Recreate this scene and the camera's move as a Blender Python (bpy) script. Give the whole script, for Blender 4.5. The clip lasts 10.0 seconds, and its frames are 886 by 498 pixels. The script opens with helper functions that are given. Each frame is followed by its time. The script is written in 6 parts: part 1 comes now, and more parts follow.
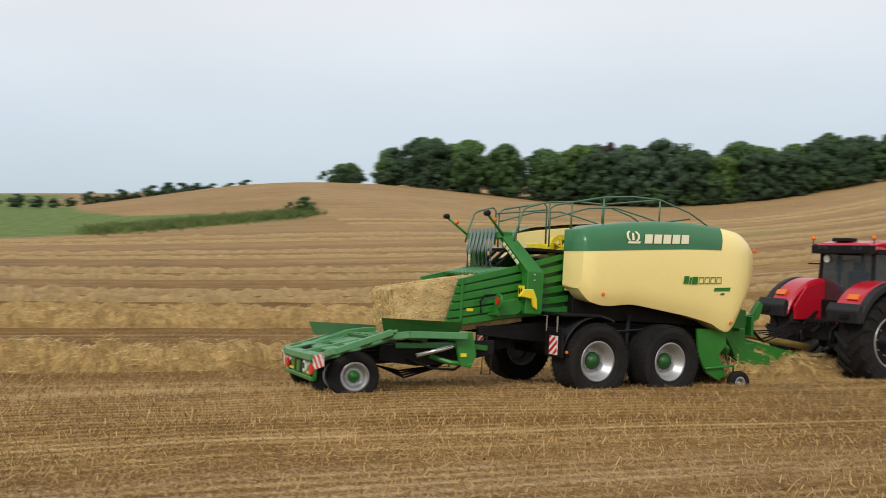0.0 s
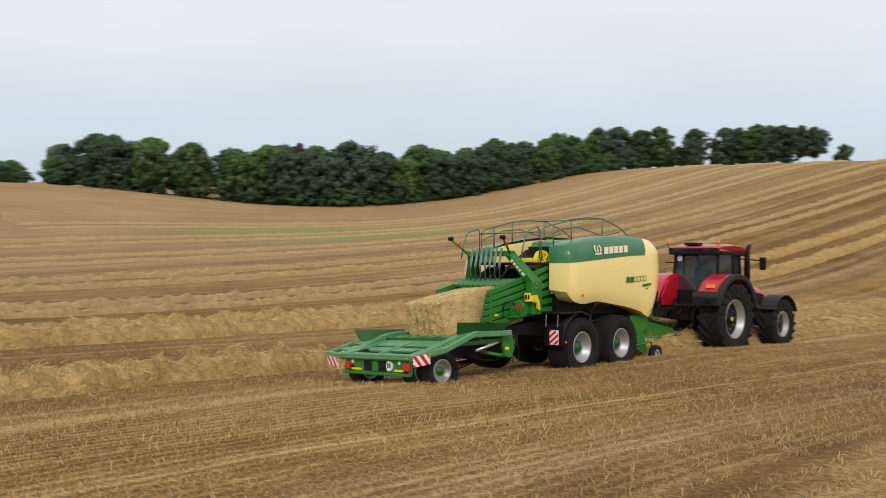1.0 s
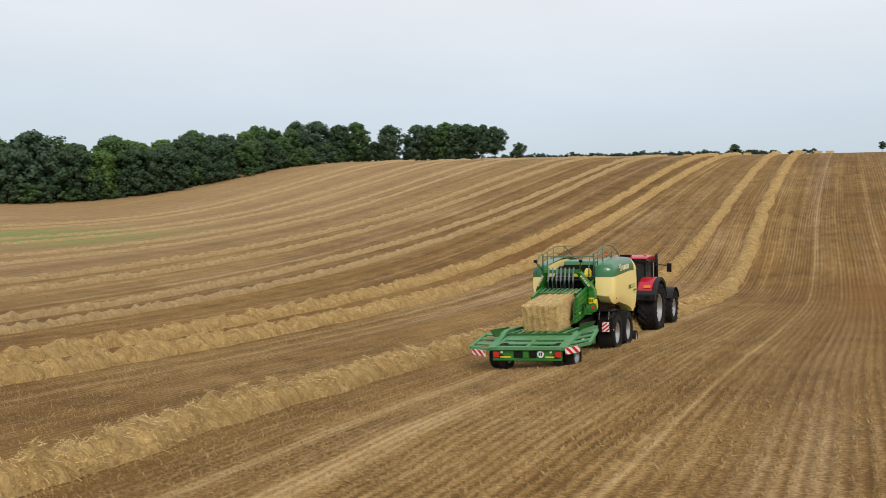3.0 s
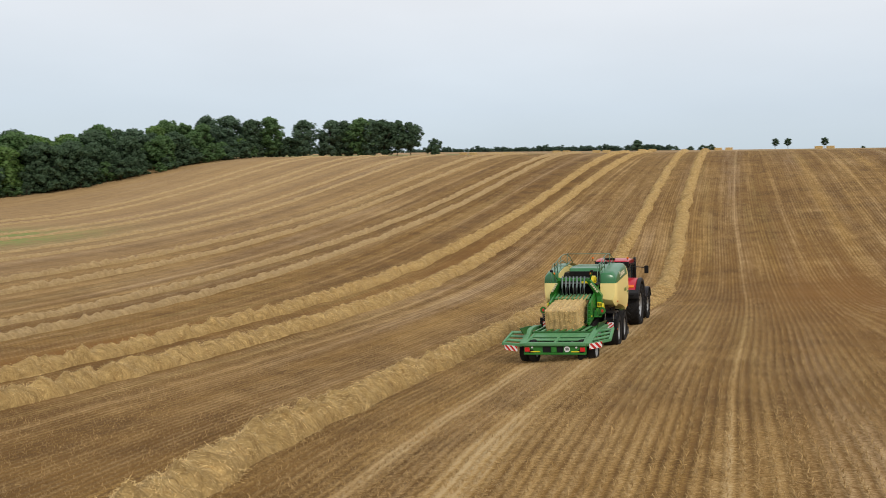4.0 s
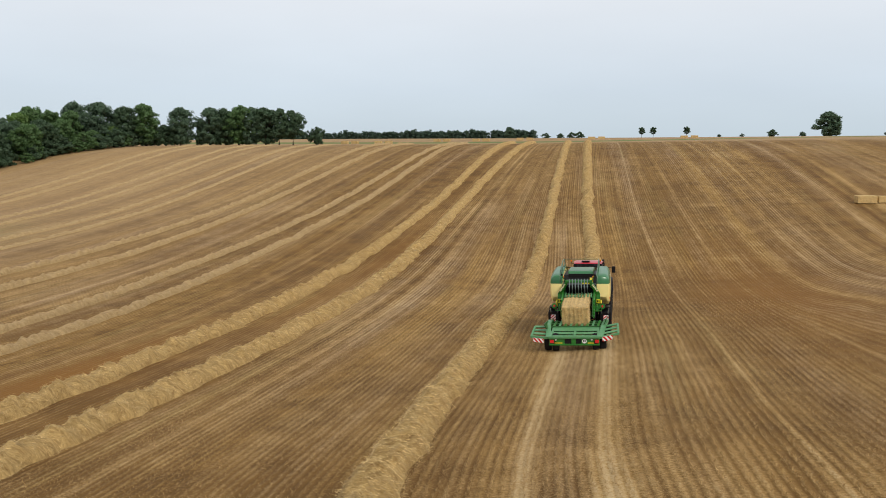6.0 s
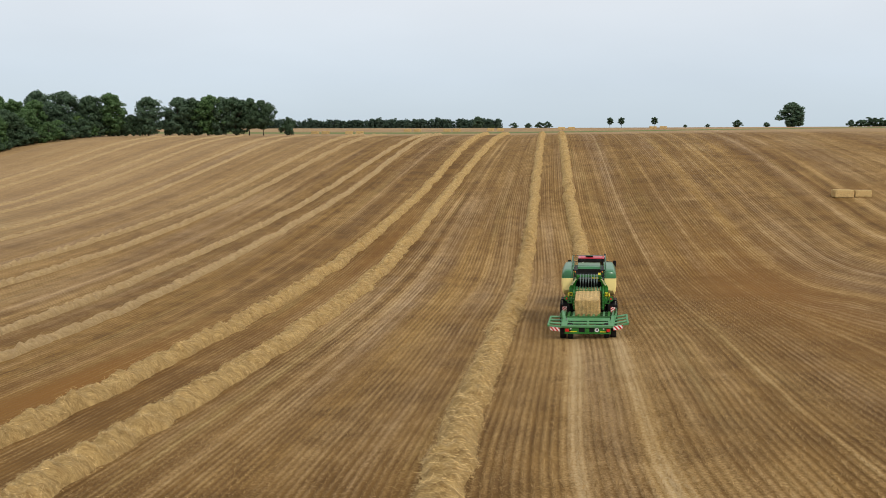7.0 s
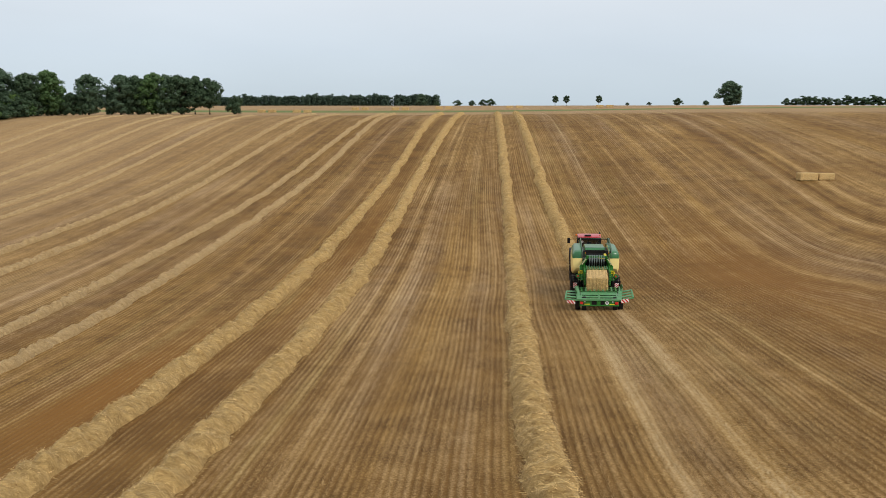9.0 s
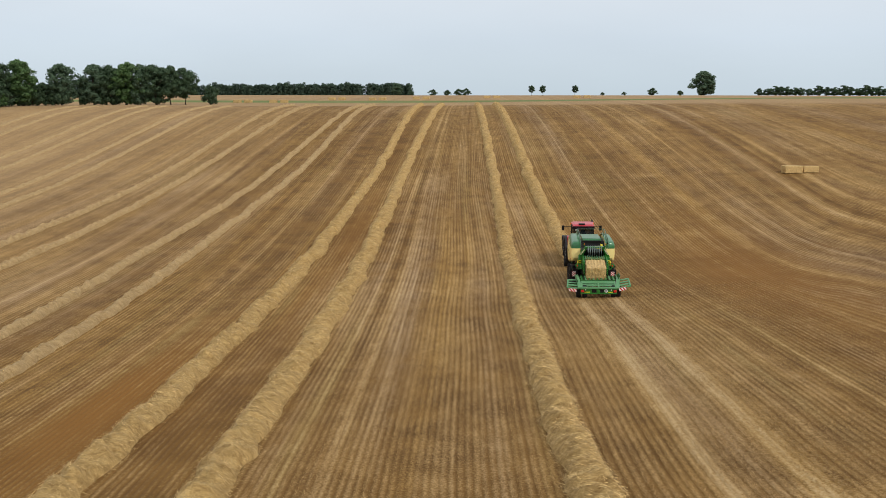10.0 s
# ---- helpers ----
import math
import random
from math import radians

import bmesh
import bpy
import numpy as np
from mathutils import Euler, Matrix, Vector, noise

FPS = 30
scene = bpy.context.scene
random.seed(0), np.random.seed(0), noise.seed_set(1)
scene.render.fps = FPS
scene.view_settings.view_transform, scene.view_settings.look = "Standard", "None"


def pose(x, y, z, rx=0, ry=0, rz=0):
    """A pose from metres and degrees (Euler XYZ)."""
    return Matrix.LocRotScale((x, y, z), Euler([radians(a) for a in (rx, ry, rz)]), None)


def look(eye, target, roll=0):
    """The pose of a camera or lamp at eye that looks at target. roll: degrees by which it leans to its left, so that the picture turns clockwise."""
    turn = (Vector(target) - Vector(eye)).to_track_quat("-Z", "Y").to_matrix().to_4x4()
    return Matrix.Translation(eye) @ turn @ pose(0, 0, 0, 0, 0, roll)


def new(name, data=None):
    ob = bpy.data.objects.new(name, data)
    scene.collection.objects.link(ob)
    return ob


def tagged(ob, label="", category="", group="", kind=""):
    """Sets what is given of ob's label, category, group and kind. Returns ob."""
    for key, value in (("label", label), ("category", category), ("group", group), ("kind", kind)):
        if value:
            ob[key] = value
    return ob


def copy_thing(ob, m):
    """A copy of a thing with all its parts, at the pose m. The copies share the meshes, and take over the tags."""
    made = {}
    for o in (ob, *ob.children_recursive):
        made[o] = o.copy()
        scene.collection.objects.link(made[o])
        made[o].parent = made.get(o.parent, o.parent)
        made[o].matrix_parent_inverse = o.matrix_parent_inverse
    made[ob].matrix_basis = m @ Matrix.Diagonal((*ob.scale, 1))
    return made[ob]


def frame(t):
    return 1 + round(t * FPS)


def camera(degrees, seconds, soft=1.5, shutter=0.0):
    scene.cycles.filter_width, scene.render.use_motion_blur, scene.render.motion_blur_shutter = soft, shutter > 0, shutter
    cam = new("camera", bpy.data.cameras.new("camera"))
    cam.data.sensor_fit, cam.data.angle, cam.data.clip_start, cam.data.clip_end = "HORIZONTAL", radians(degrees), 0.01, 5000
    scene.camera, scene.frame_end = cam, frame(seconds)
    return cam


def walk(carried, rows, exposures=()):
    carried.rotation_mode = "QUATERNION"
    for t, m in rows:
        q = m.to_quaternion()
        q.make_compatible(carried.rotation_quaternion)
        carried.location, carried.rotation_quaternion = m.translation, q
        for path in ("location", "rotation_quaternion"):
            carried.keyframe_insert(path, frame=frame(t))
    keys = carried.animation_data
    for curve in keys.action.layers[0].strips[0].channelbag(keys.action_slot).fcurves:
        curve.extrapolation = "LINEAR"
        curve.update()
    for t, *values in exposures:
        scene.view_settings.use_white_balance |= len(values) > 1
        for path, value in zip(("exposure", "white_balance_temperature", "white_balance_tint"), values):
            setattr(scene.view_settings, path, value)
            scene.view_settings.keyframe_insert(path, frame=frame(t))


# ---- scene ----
cam = camera(54.33, 10.0, soft=0.88, shutter=0.42)
PATH = [
    (0, (14.452, -8.149, 3.512), (12.5756, -7.4699, 3.3803), -0.03),
    (0.5, (14.117, -10.166, 3.608), (12.4104, -9.1322, 3.4749), -0.03),
    (1, (13.391, -12.073, 3.771), (11.8973, -10.7505, 3.6361), -0.07),
    (1.5, (12.407, -13.87, 4.036), (11.1137, -12.3507, 3.8962), -0.15),
    (2, (11.234, -15.557, 4.349), (10.1092, -13.91, 4.2022), -0.12),
    (3.5, (6.848, -19.074, 5.313), (6.0529, -17.2471, 5.1417), -0.01),
    (4, (5.571, -19.844, 5.719), (4.8857, -17.9741, 5.5389), 0.01),
    (4.5, (4.22, -20.383, 6.175), (3.6438, -18.4768, 5.986), 0.01),
    (5, (2.865, -20.787, 6.553), (2.379, -18.857, 6.3539), -0.00),
    (5.5, (1.601, -21.062, 6.905), (1.175, -19.1189, 6.6961), -0.02),
    (7, (-1.902, -21.407, 7.948), (-2.1934, -19.4443, 7.6995), 0.09),
    (7.5, (-3.088, -21.401, 8.236), (-3.3367, -19.434, 7.9723), 0.09),
    (8, (-4.158, -21.312, 8.519), (-4.3698, -19.3423, 8.2419), 0.07),
    (8.5, (-5.295, -21.173, 8.744), (-5.4703, -19.2024, 8.4532), 0.07),
    (9, (-6.398, -21.125, 8.92), (-6.5339, -19.1535, 8.615), 0.12),
    (9.5, (-7.405, -21.098, 9.157), (-7.5043, -19.1258, 8.8384), 0.12),
    (10, (-8.371, -20.867, 9.443), (-8.4386, -18.8962, 9.1116), 0.17),
]
walk(cam, [(t, look(eye, target, roll)) for t, eye, target, roll in PATH])
# ---- sky and sun: bright overcast afternoon ----
world = bpy.data.worlds.new("overcast_sky")
scene.world = world
world.use_nodes = True


def build_sky():
    nt = world.node_tree
    nt.nodes.clear()
    out = nt.nodes.new("ShaderNodeOutputWorld")
    bg = nt.nodes.new("ShaderNodeBackground")
    sky = nt.nodes.new("ShaderNodeTexSky")
    sky.sky_type, sky.sun_disc = "NISHITA", False
    sky.sun_elevation, sky.sun_rotation = radians(41), radians(133)
    sky.dust_density, sky.air_density = 2.0, 1.0
    dim = nt.nodes.new("ShaderNodeMix")
    dim.data_type, dim.blend_type = "RGBA", "MULTIPLY"
    dim.inputs[0].default_value = 1
    dim.inputs[7].default_value = (SKY_CLEAR, SKY_CLEAR, SKY_CLEAR, 1)
    nt.links.new(sky.outputs[0], dim.inputs[6])
    tc = nt.nodes.new("ShaderNodeTexCoord")
    sep = nt.nodes.new("ShaderNodeSeparateXYZ")
    nt.links.new(tc.outputs["Generated"], sep.inputs[0])
    ramp = nt.nodes.new("ShaderNodeValToRGB")
    e = ramp.color_ramp.elements
    e[0].position, e[0].color = 0.0, (0.60, 0.71, 0.79, 1)
    e[1].position, e[1].color = 1.0, (0.80, 0.84, 0.90, 1)
    m = e.new(0.07)
    m.color = (0.665, 0.755, 0.85, 1)
    m = e.new(0.2)
    m.color = (0.86, 0.88, 0.915, 1)
    m = e.new(0.35)
    m.color = (0.93, 0.93, 0.945, 1)
    nt.links.new(sep.outputs[2], ramp.inputs[0])
    squash = nt.nodes.new("ShaderNodeMapping")
    squash.inputs["Scale"].default_value = (1, 1, 3.5)
    nt.links.new(tc.outputs["Generated"], squash.inputs[0])
    cl = nt.nodes.new("ShaderNodeTexNoise")
    cl.inputs["Scale"].default_value, cl.inputs["Detail"].default_value = 2.2, 5
    nt.links.new(squash.outputs[0], cl.inputs["Vector"])
    cr = nt.nodes.new("ShaderNodeMapRange")
    cr.inputs[1].default_value, cr.inputs[2].default_value = 0.3, 0.7
    cr.inputs[3].default_value, cr.inputs[4].default_value = 0.95, 1.04
    nt.links.new(cl.outputs[0], cr.inputs[0])
    cloud = nt.nodes.new("ShaderNodeMix")
    cloud.data_type, cloud.blend_type = "RGBA", "MULTIPLY"
    cloud.inputs[0].default_value = 1
    nt.links.new(ramp.outputs[0], cloud.inputs[6])
    nt.links.new(cr.outputs[0], cloud.inputs[7])
    mix = nt.nodes.new("ShaderNodeMix")
    mix.data_type = "RGBA"
    mix.inputs[0].default_value = 0.9
    nt.links.new(dim.outputs[2], mix.inputs[6])
    nt.links.new(cloud.outputs[2], mix.inputs[7])
    nt.links.new(mix.outputs[2], bg.inputs[0])
    bg.inputs[1].default_value = SKY_LEVEL
    nt.links.new(bg.outputs[0], out.inputs[0])


SKY_CLEAR, SKY_LEVEL = 0.12, 1.0
build_sky()
sun_data = bpy.data.lights.new("sun", "SUN")
sun_data.energy, sun_data.angle, sun_data.color = 1.65, radians(14), (1.0, 0.95, 0.86)
sun = new("sun", sun_data)
sun.matrix_world = look((66, -62, 80), (0, 0, 0))


# ---- materials ----
def mat(name, col, rough=0.5, metal=0.0, var=0.15, scale=6.0, fine=60.0, bump=0.0, coat=0.0, dust=0.0, island=0.0, piece=0.0,
        dust_col=(0.30, 0.21, 0.11), trans=0.0):
    """A painted or natural surface: colour varied at two scales, dust in patches, fine relief."""
    m = bpy.data.materials.new(name)
    m.use_nodes = True
    nt = m.node_tree
    b = nt.nodes["Principled BSDF"]
    tc = nt.nodes.new("ShaderNodeTexCoord")
    n1 = nt.nodes.new("ShaderNodeTexNoise")
    n1.inputs["Scale"].default_value, n1.inputs["Detail"].default_value = scale, 4
    n2 = nt.nodes.new("ShaderNodeTexNoise")
    n2.inputs["Scale"].default_value, n2.inputs["Detail"].default_value = fine, 3
    for n in (n1, n2):
        nt.links.new(tc.outputs["Object"], n.inputs["Vector"])
    add = nt.nodes.new("ShaderNodeMath")
    add.operation = "ADD"
    nt.links.new(n1.outputs[0], add.inputs[0])
    nt.links.new(n2.outputs[0], add.inputs[1])
    val = add.outputs[0]
    if island or piece:
        src = nt.nodes.new("ShaderNodeNewGeometry" if island else "ShaderNodeObjectInfo")
        k = nt.nodes.new("ShaderNodeMath")
        k.operation = "MULTIPLY_ADD"
        k.inputs[1].default_value = 2 * (island or piece)
        k.inputs[2].default_value = -(island or piece)
        nt.links.new(src.outputs["Random Per Island" if island else "Random"], k.inputs[0])
        more = nt.nodes.new("ShaderNodeMath")
        more.operation = "ADD"
        nt.links.new(val, more.inputs[0])
        nt.links.new(k.outputs[0], more.inputs[1])
        val = more.outputs[0]
    rng = nt.nodes.new("ShaderNodeMapRange")
    rng.inputs[1].default_value, rng.inputs[2].default_value = 0.55, 1.45
    rng.inputs[3].default_value, rng.inputs[4].default_value = 1 - var, 1 + var
    nt.links.new(val, rng.inputs[0])
    mul = nt.nodes.new("ShaderNodeMix")
    mul.data_type, mul.blend_type = "RGBA", "MULTIPLY"
    mul.inputs[0].default_value = 1
    mul.inputs[6].default_value = (*col, 1)
    nt.links.new(rng.outputs[0], mul.inputs[7])
    colour = mul.outputs[2]
    if dust:
        dr = nt.nodes.new("ShaderNodeMapRange")
        dr.inputs[1].default_value, dr.inputs[2].default_value = 0.35, 0.75
        dr.inputs[3].default_value, dr.inputs[4].default_value = dust * 0.25, dust
        nt.links.new(n1.outputs[0], dr.inputs[0])
        dm = nt.nodes.new("ShaderNodeMix")
        dm.data_type = "RGBA"
        dm.inputs[7].default_value = (*dust_col, 1)
        nt.links.new(dr.outputs[0], dm.inputs[0])
        nt.links.new(colour, dm.inputs[6])
        colour = dm.outputs[2]
    nt.links.new(colour, b.inputs["Base Color"])
    b.inputs["Roughness"].default_value, b.inputs["Metallic"].default_value = rough, metal
    b.inputs["Coat Weight"].default_value = coat
    b.inputs["Coat Roughness"].default_value = 0.15
    if trans:
        b.inputs["Transmission Weight"].default_value = trans
    if bump:
        bp = nt.nodes.new("ShaderNodeBump")
        bp.inputs["Strength"].default_value, bp.inputs["Distance"].default_value = bump, 0.02
        nt.links.new(n2.outputs[0], bp.inputs["Height"])
        nt.links.new(bp.outputs[0], b.inputs["Normal"])
    return m


GREEN = mat("green_paint", (0.014, 0.165, 0.016), 0.36, var=0.2, scale=3, dust=0.04)
DARKGREEN = mat("dark_green_paint", (0.007, 0.085, 0.012), 0.42, var=0.25, scale=3, dust=0.07)
BAND = mat("band_green_paint", (0.018, 0.155, 0.048), 0.35, var=0.08, scale=2, coat=0.25, dust=0.05)
# green lightened by the sky's reflection, painted into the colour under some dust
DECK = mat("sky_sheen_green_paint", (0.07, 0.245, 0.095), 0.45, var=0.2, scale=5, dust=0.12)
CREAM = mat("cream_plastic", (0.95, 0.77, 0.30), 0.36, var=0.03, scale=1.5, fine=14, coat=0.2, dust=0.02, dust_col=(0.55, 0.42, 0.2))
RAIL = mat("pale_green_tube", (0.075, 0.15, 0.09), 0.4, var=0.15, scale=4)
FINGER = mat("grey_green_steel", (0.16, 0.21, 0.19), 0.4, metal=0.3, var=0.15)
MARK = mat("cream_marking", (0.80, 0.74, 0.5), 0.4, var=0.05)
YELLOW = mat("yellow_paint", (0.75, 0.60, 0.02), 0.4, var=0.1)
RED = mat("red_paint", (0.46, 0.006, 0.022), 0.3, var=0.1, scale=2, coat=0.3, dust=0.02)
GREY = mat("dark_grey_plastic", (0.020, 0.020, 0.024), 0.5, var=0.2, dust=0.03)
BLACK = mat("black_steel", (0.006, 0.006, 0.007), 0.5, var=0.3, dust=0.02)
RUBBER = mat("dusty_rubber", (0.011, 0.011, 0.012), 0.75, var=0.3, scale=4, fine=30, bump=0.3, dust=0.07, dust_col=(0.15, 0.11, 0.07))
STEEL = mat("silver_rim", (0.40, 0.41, 0.42), 0.38, metal=0.6, var=0.15, dust=0.2)
CHROME = mat("bright_steel", (0.7, 0.7, 0.7), 0.25, metal=0.9, var=0.1)
WHITE = mat("white_reflector", (0.8, 0.8, 0.78), 0.35, var=0.05)
SIGNRED = mat("red_reflector", (0.6, 0.015, 0.015), 0.3, var=0.05)
ORANGE = mat("orange_lens", (0.75, 0.16, 0.01), 0.25, var=0.05)
GLASS = mat("tinted_cab_glass", (0.022, 0.034, 0.038), 0.05, var=0.05)
GLASS.node_tree.nodes["Principled BSDF"].inputs["Alpha"].default_value = 0.72
for dull in (BLACK, GREY, RUBBER):
    dull.node_tree.nodes["Principled BSDF"].inputs["Specular IOR Level"].default_value = 0.16
SEATCLOTH = mat("dark_seat_cloth", (0.02, 0.02, 0.022), 0.8, var=0.2)


def combed_straw(name, pale, dark, bump):
    """Loose straw combed across the windrow in strands and rolled tufts, with shade painted into the hollows."""
    m = bpy.data.materials.new(name)
    m.use_nodes = True
    nt = m.node_tree
    b = nt.nodes["Principled BSDF"]
    b.inputs["Roughness"].default_value = 0.8
    b.inputs["Specular IOR Level"].default_value = 0.25
    tc = nt.nodes.new("ShaderNodeTexCoord")
    warp = nt.nodes.new("ShaderNodeTexNoise")
    warp.inputs["Scale"].default_value, warp.inputs["Detail"].default_value = 1.1, 2
    nt.links.new(tc.outputs["Object"], warp.inputs["Vector"])
    push = nt.nodes.new("ShaderNodeMix")
    push.data_type, push.blend_type = "RGBA", "ADD"
    push.inputs[0].default_value = 0.9
    nt.links.new(tc.outputs["Object"], push.inputs[6])
    nt.links.new(warp.outputs[1], push.inputs[7])
    heights = []
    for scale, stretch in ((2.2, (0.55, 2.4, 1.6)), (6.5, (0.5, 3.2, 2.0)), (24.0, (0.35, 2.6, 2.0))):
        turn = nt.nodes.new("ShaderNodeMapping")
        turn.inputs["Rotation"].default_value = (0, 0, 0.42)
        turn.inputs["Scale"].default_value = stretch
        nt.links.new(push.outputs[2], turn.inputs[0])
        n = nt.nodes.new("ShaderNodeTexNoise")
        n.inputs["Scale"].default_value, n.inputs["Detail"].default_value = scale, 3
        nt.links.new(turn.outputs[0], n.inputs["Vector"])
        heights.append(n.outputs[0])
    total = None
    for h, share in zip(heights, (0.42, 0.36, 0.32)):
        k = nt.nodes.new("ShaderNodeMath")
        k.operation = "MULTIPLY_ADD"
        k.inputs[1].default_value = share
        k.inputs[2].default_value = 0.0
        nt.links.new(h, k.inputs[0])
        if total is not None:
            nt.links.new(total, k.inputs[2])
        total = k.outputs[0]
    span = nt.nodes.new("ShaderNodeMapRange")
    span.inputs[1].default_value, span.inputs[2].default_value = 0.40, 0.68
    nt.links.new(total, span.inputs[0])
    # low relief takes the dark tone: shade between tufts, put into the colour
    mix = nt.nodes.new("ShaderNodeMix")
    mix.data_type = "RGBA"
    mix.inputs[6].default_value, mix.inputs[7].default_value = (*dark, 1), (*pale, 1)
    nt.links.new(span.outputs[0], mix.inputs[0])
    nt.links.new(mix.outputs[2], b.inputs["Base Color"])
    bp = nt.nodes.new("ShaderNodeBump")
    bp.inputs["Strength"].default_value, bp.inputs["Distance"].default_value = bump, 0.17
    nt.links.new(total, bp.inputs["Height"])
    nt.links.new(bp.outputs[0], b.inputs["Normal"])
    return m


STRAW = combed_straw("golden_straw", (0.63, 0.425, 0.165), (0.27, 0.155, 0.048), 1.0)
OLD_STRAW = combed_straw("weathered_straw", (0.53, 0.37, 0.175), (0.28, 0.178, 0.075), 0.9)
BLADE = mat("straw_stalks", (0.62, 0.43, 0.175), 0.65, var=0.55, scale=0.9, fine=9, island=0.4)
STUB = mat("stubble_stalks", (0.37, 0.236, 0.09), 0.7, var=0.35, scale=0.5, fine=5, island=0.28)
BALE = mat("pressed_straw", (0.56, 0.385, 0.16), 0.8, var=0.4, scale=5, fine=38, bump=1.0)
TWINE = mat("pale_twine", (0.52, 0.40, 0.19), 0.7, var=0.1)
BARK = mat("bark", (0.07, 0.055, 0.04), 0.9, var=0.3, bump=0.5)
LEAF = mat("summer_leaves", (0.105, 0.19, 0.062), 0.6, var=0.34, scale=0.35, fine=3.0, island=0.2)
# LEAF_B and LEAF_D are paler and bluer: distance haze mixed into the leaf colour
LEAF_B = mat("haze_tinted_leaves", (0.105, 0.17, 0.098), 0.6, var=0.34, scale=0.4, fine=3.0, island=0.2)
LEAF_L = mat("bright_leaves", (0.14, 0.235, 0.058), 0.6, var=0.34, scale=0.35, fine=3.0, island=0.2)
LEAF_D = mat("dark_leaves", (0.076, 0.13, 0.064), 0.65, var=0.34, scale=0.4, fine=3.0, island=0.2)
LEAF_P = mat("copper_leaves", (0.11, 0.06, 0.05), 0.6, var=0.45, scale=0.4, fine=3.0, island=0.35)
# bluish tone of the far wood holds its aerial haze as base colour
LEAF_F = mat("hazy_conifer_needles", (0.062, 0.105, 0.068), 0.7, var=0.35, scale=0.1, fine=1.0, island=0.15)
REED = mat("reeds", (0.15, 0.20, 0.06), 0.7, var=0.45, scale=0.4, island=0.35)


def let_light_through(m, share):
    """Leaves glow softly with the light from behind them."""
    nt = m.node_tree
    b, out = nt.nodes["Principled BSDF"], nt.nodes["Material Output"]
    back = nt.nodes.new("ShaderNodeBsdfTranslucent")
    nt.links.new(b.inputs["Base Color"].links[0].from_socket, back.inputs["Color"])
    mix = nt.nodes.new("ShaderNodeMixShader")
    mix.inputs[0].default_value = share
    nt.links.new(b.outputs[0], mix.inputs[1])
    nt.links.new(back.outputs[0], mix.inputs[2])
    nt.links.new(mix.outputs[0], out.inputs["Surface"])


for leaf_material in (LEAF, LEAF_B, LEAF_L, LEAF_D, LEAF_P, LEAF_F, REED):
    let_light_through(leaf_material, 0.48)


# ---- mesh helpers ----
def link(name, bm, material, parent=None, label="", smooth=False):
    me = bpy.data.meshes.new(name)
    bm.normal_update()
    bm.to_mesh(me)
    bm.free()
    me.materials.append(material)
    if smooth:
        for p in me.polygons:
            p.use_smooth = True
    ob = new(name, me)
    if parent is not None:
        ob.parent = parent
    if label:
        tagged(ob, label=label)
    return ob


def part(name, bm, material, parent, label="", smooth=False):
    return link(name, bm, material, parent, label, smooth)


def box(bm, x0, x1, y0, y1, z0, z1, bevel=0.012):
    made = bmesh.ops.create_cube(bm, size=1)["verts"]
    for v in made:
        v.co = ((x0 + x1) / 2 + v.co.x * (x1 - x0), (y0 + y1) / 2 + v.co.y * (y1 - y0), (z0 + z1) / 2 + v.co.z * (z1 - z0))
    if bevel:
        edges = list({e for v in made for e in v.link_edges})
        bmesh.ops.bevel(bm, geom=edges, offset=min(bevel, 0.3 * min(x1 - x0, y1 - y0, z1 - z0)), segments=1, affect="EDGES")
    return bm


def beam(bm, a, b, w, h=None, up=(0, 0, 1)):
    """A rectangular bar from a to b."""
    h = h or w
    a, b = Vector(a), Vector(b)
    d = (b - a).normalized()
    s = d.cross(Vector(up))
    s = s.normalized() if s.length > 1e-4 else Vector((1, 0, 0))
    u = s.cross(d).normalized()
    q = [s * w / 2 + u * h / 2, -s * w / 2 + u * h / 2, -s * w / 2 - u * h / 2, s * w / 2 - u * h / 2]
    va, vb = [bm.verts.new(a + k) for k in q], [bm.verts.new(b + k) for k in q]
    made = [bm.faces.new(va), bm.faces.new(vb[::-1])]
    made += [bm.faces.new((va[i], vb[i], vb[(i + 1) % 4], va[(i + 1) % 4])) for i in range(4)]
    bmesh.ops.recalc_face_normals(bm, faces=made)
    e = list({e for f in made for e in f.edges})
    bmesh.ops.bevel(bm, geom=e, offset=min(0.01, 0.2 * min(w, h)), segments=1, affect="EDGES")
    return bm


def tube(bm, pts, r, n=8):
    """A round pipe along points."""
    pts = [Vector(p) for p in pts]
    rings = []
    for i, p in enumerate(pts):
        d = (pts[min(i + 1, len(pts) - 1)] - pts[max(i - 1, 0)]).normalized()
        s = d.cross(Vector((0, 0, 1)))
        s = s.normalized() if s.length > 0.05 else d.cross(Vector((1, 0, 0))).normalized()
        u = s.cross(d)
        k = r[i] if isinstance(r, (list, tuple)) else r
        rings.append([bm.verts.new(p + (s * math.cos(a) + u * math.sin(a)) * k) for a in [2 * math.pi * j / n for j in range(n)]])
    made = []
    for a, b in zip(rings[:-1], rings[1:]):
        made += [bm.faces.new((a[j], a[(j + 1) % n], b[(j + 1) % n], b[j])) for j in range(n)]
    made += [bm.faces.new(rings[0][::-1]), bm.faces.new(rings[-1])]
    bmesh.ops.recalc_face_normals(bm, faces=made)
    return bm


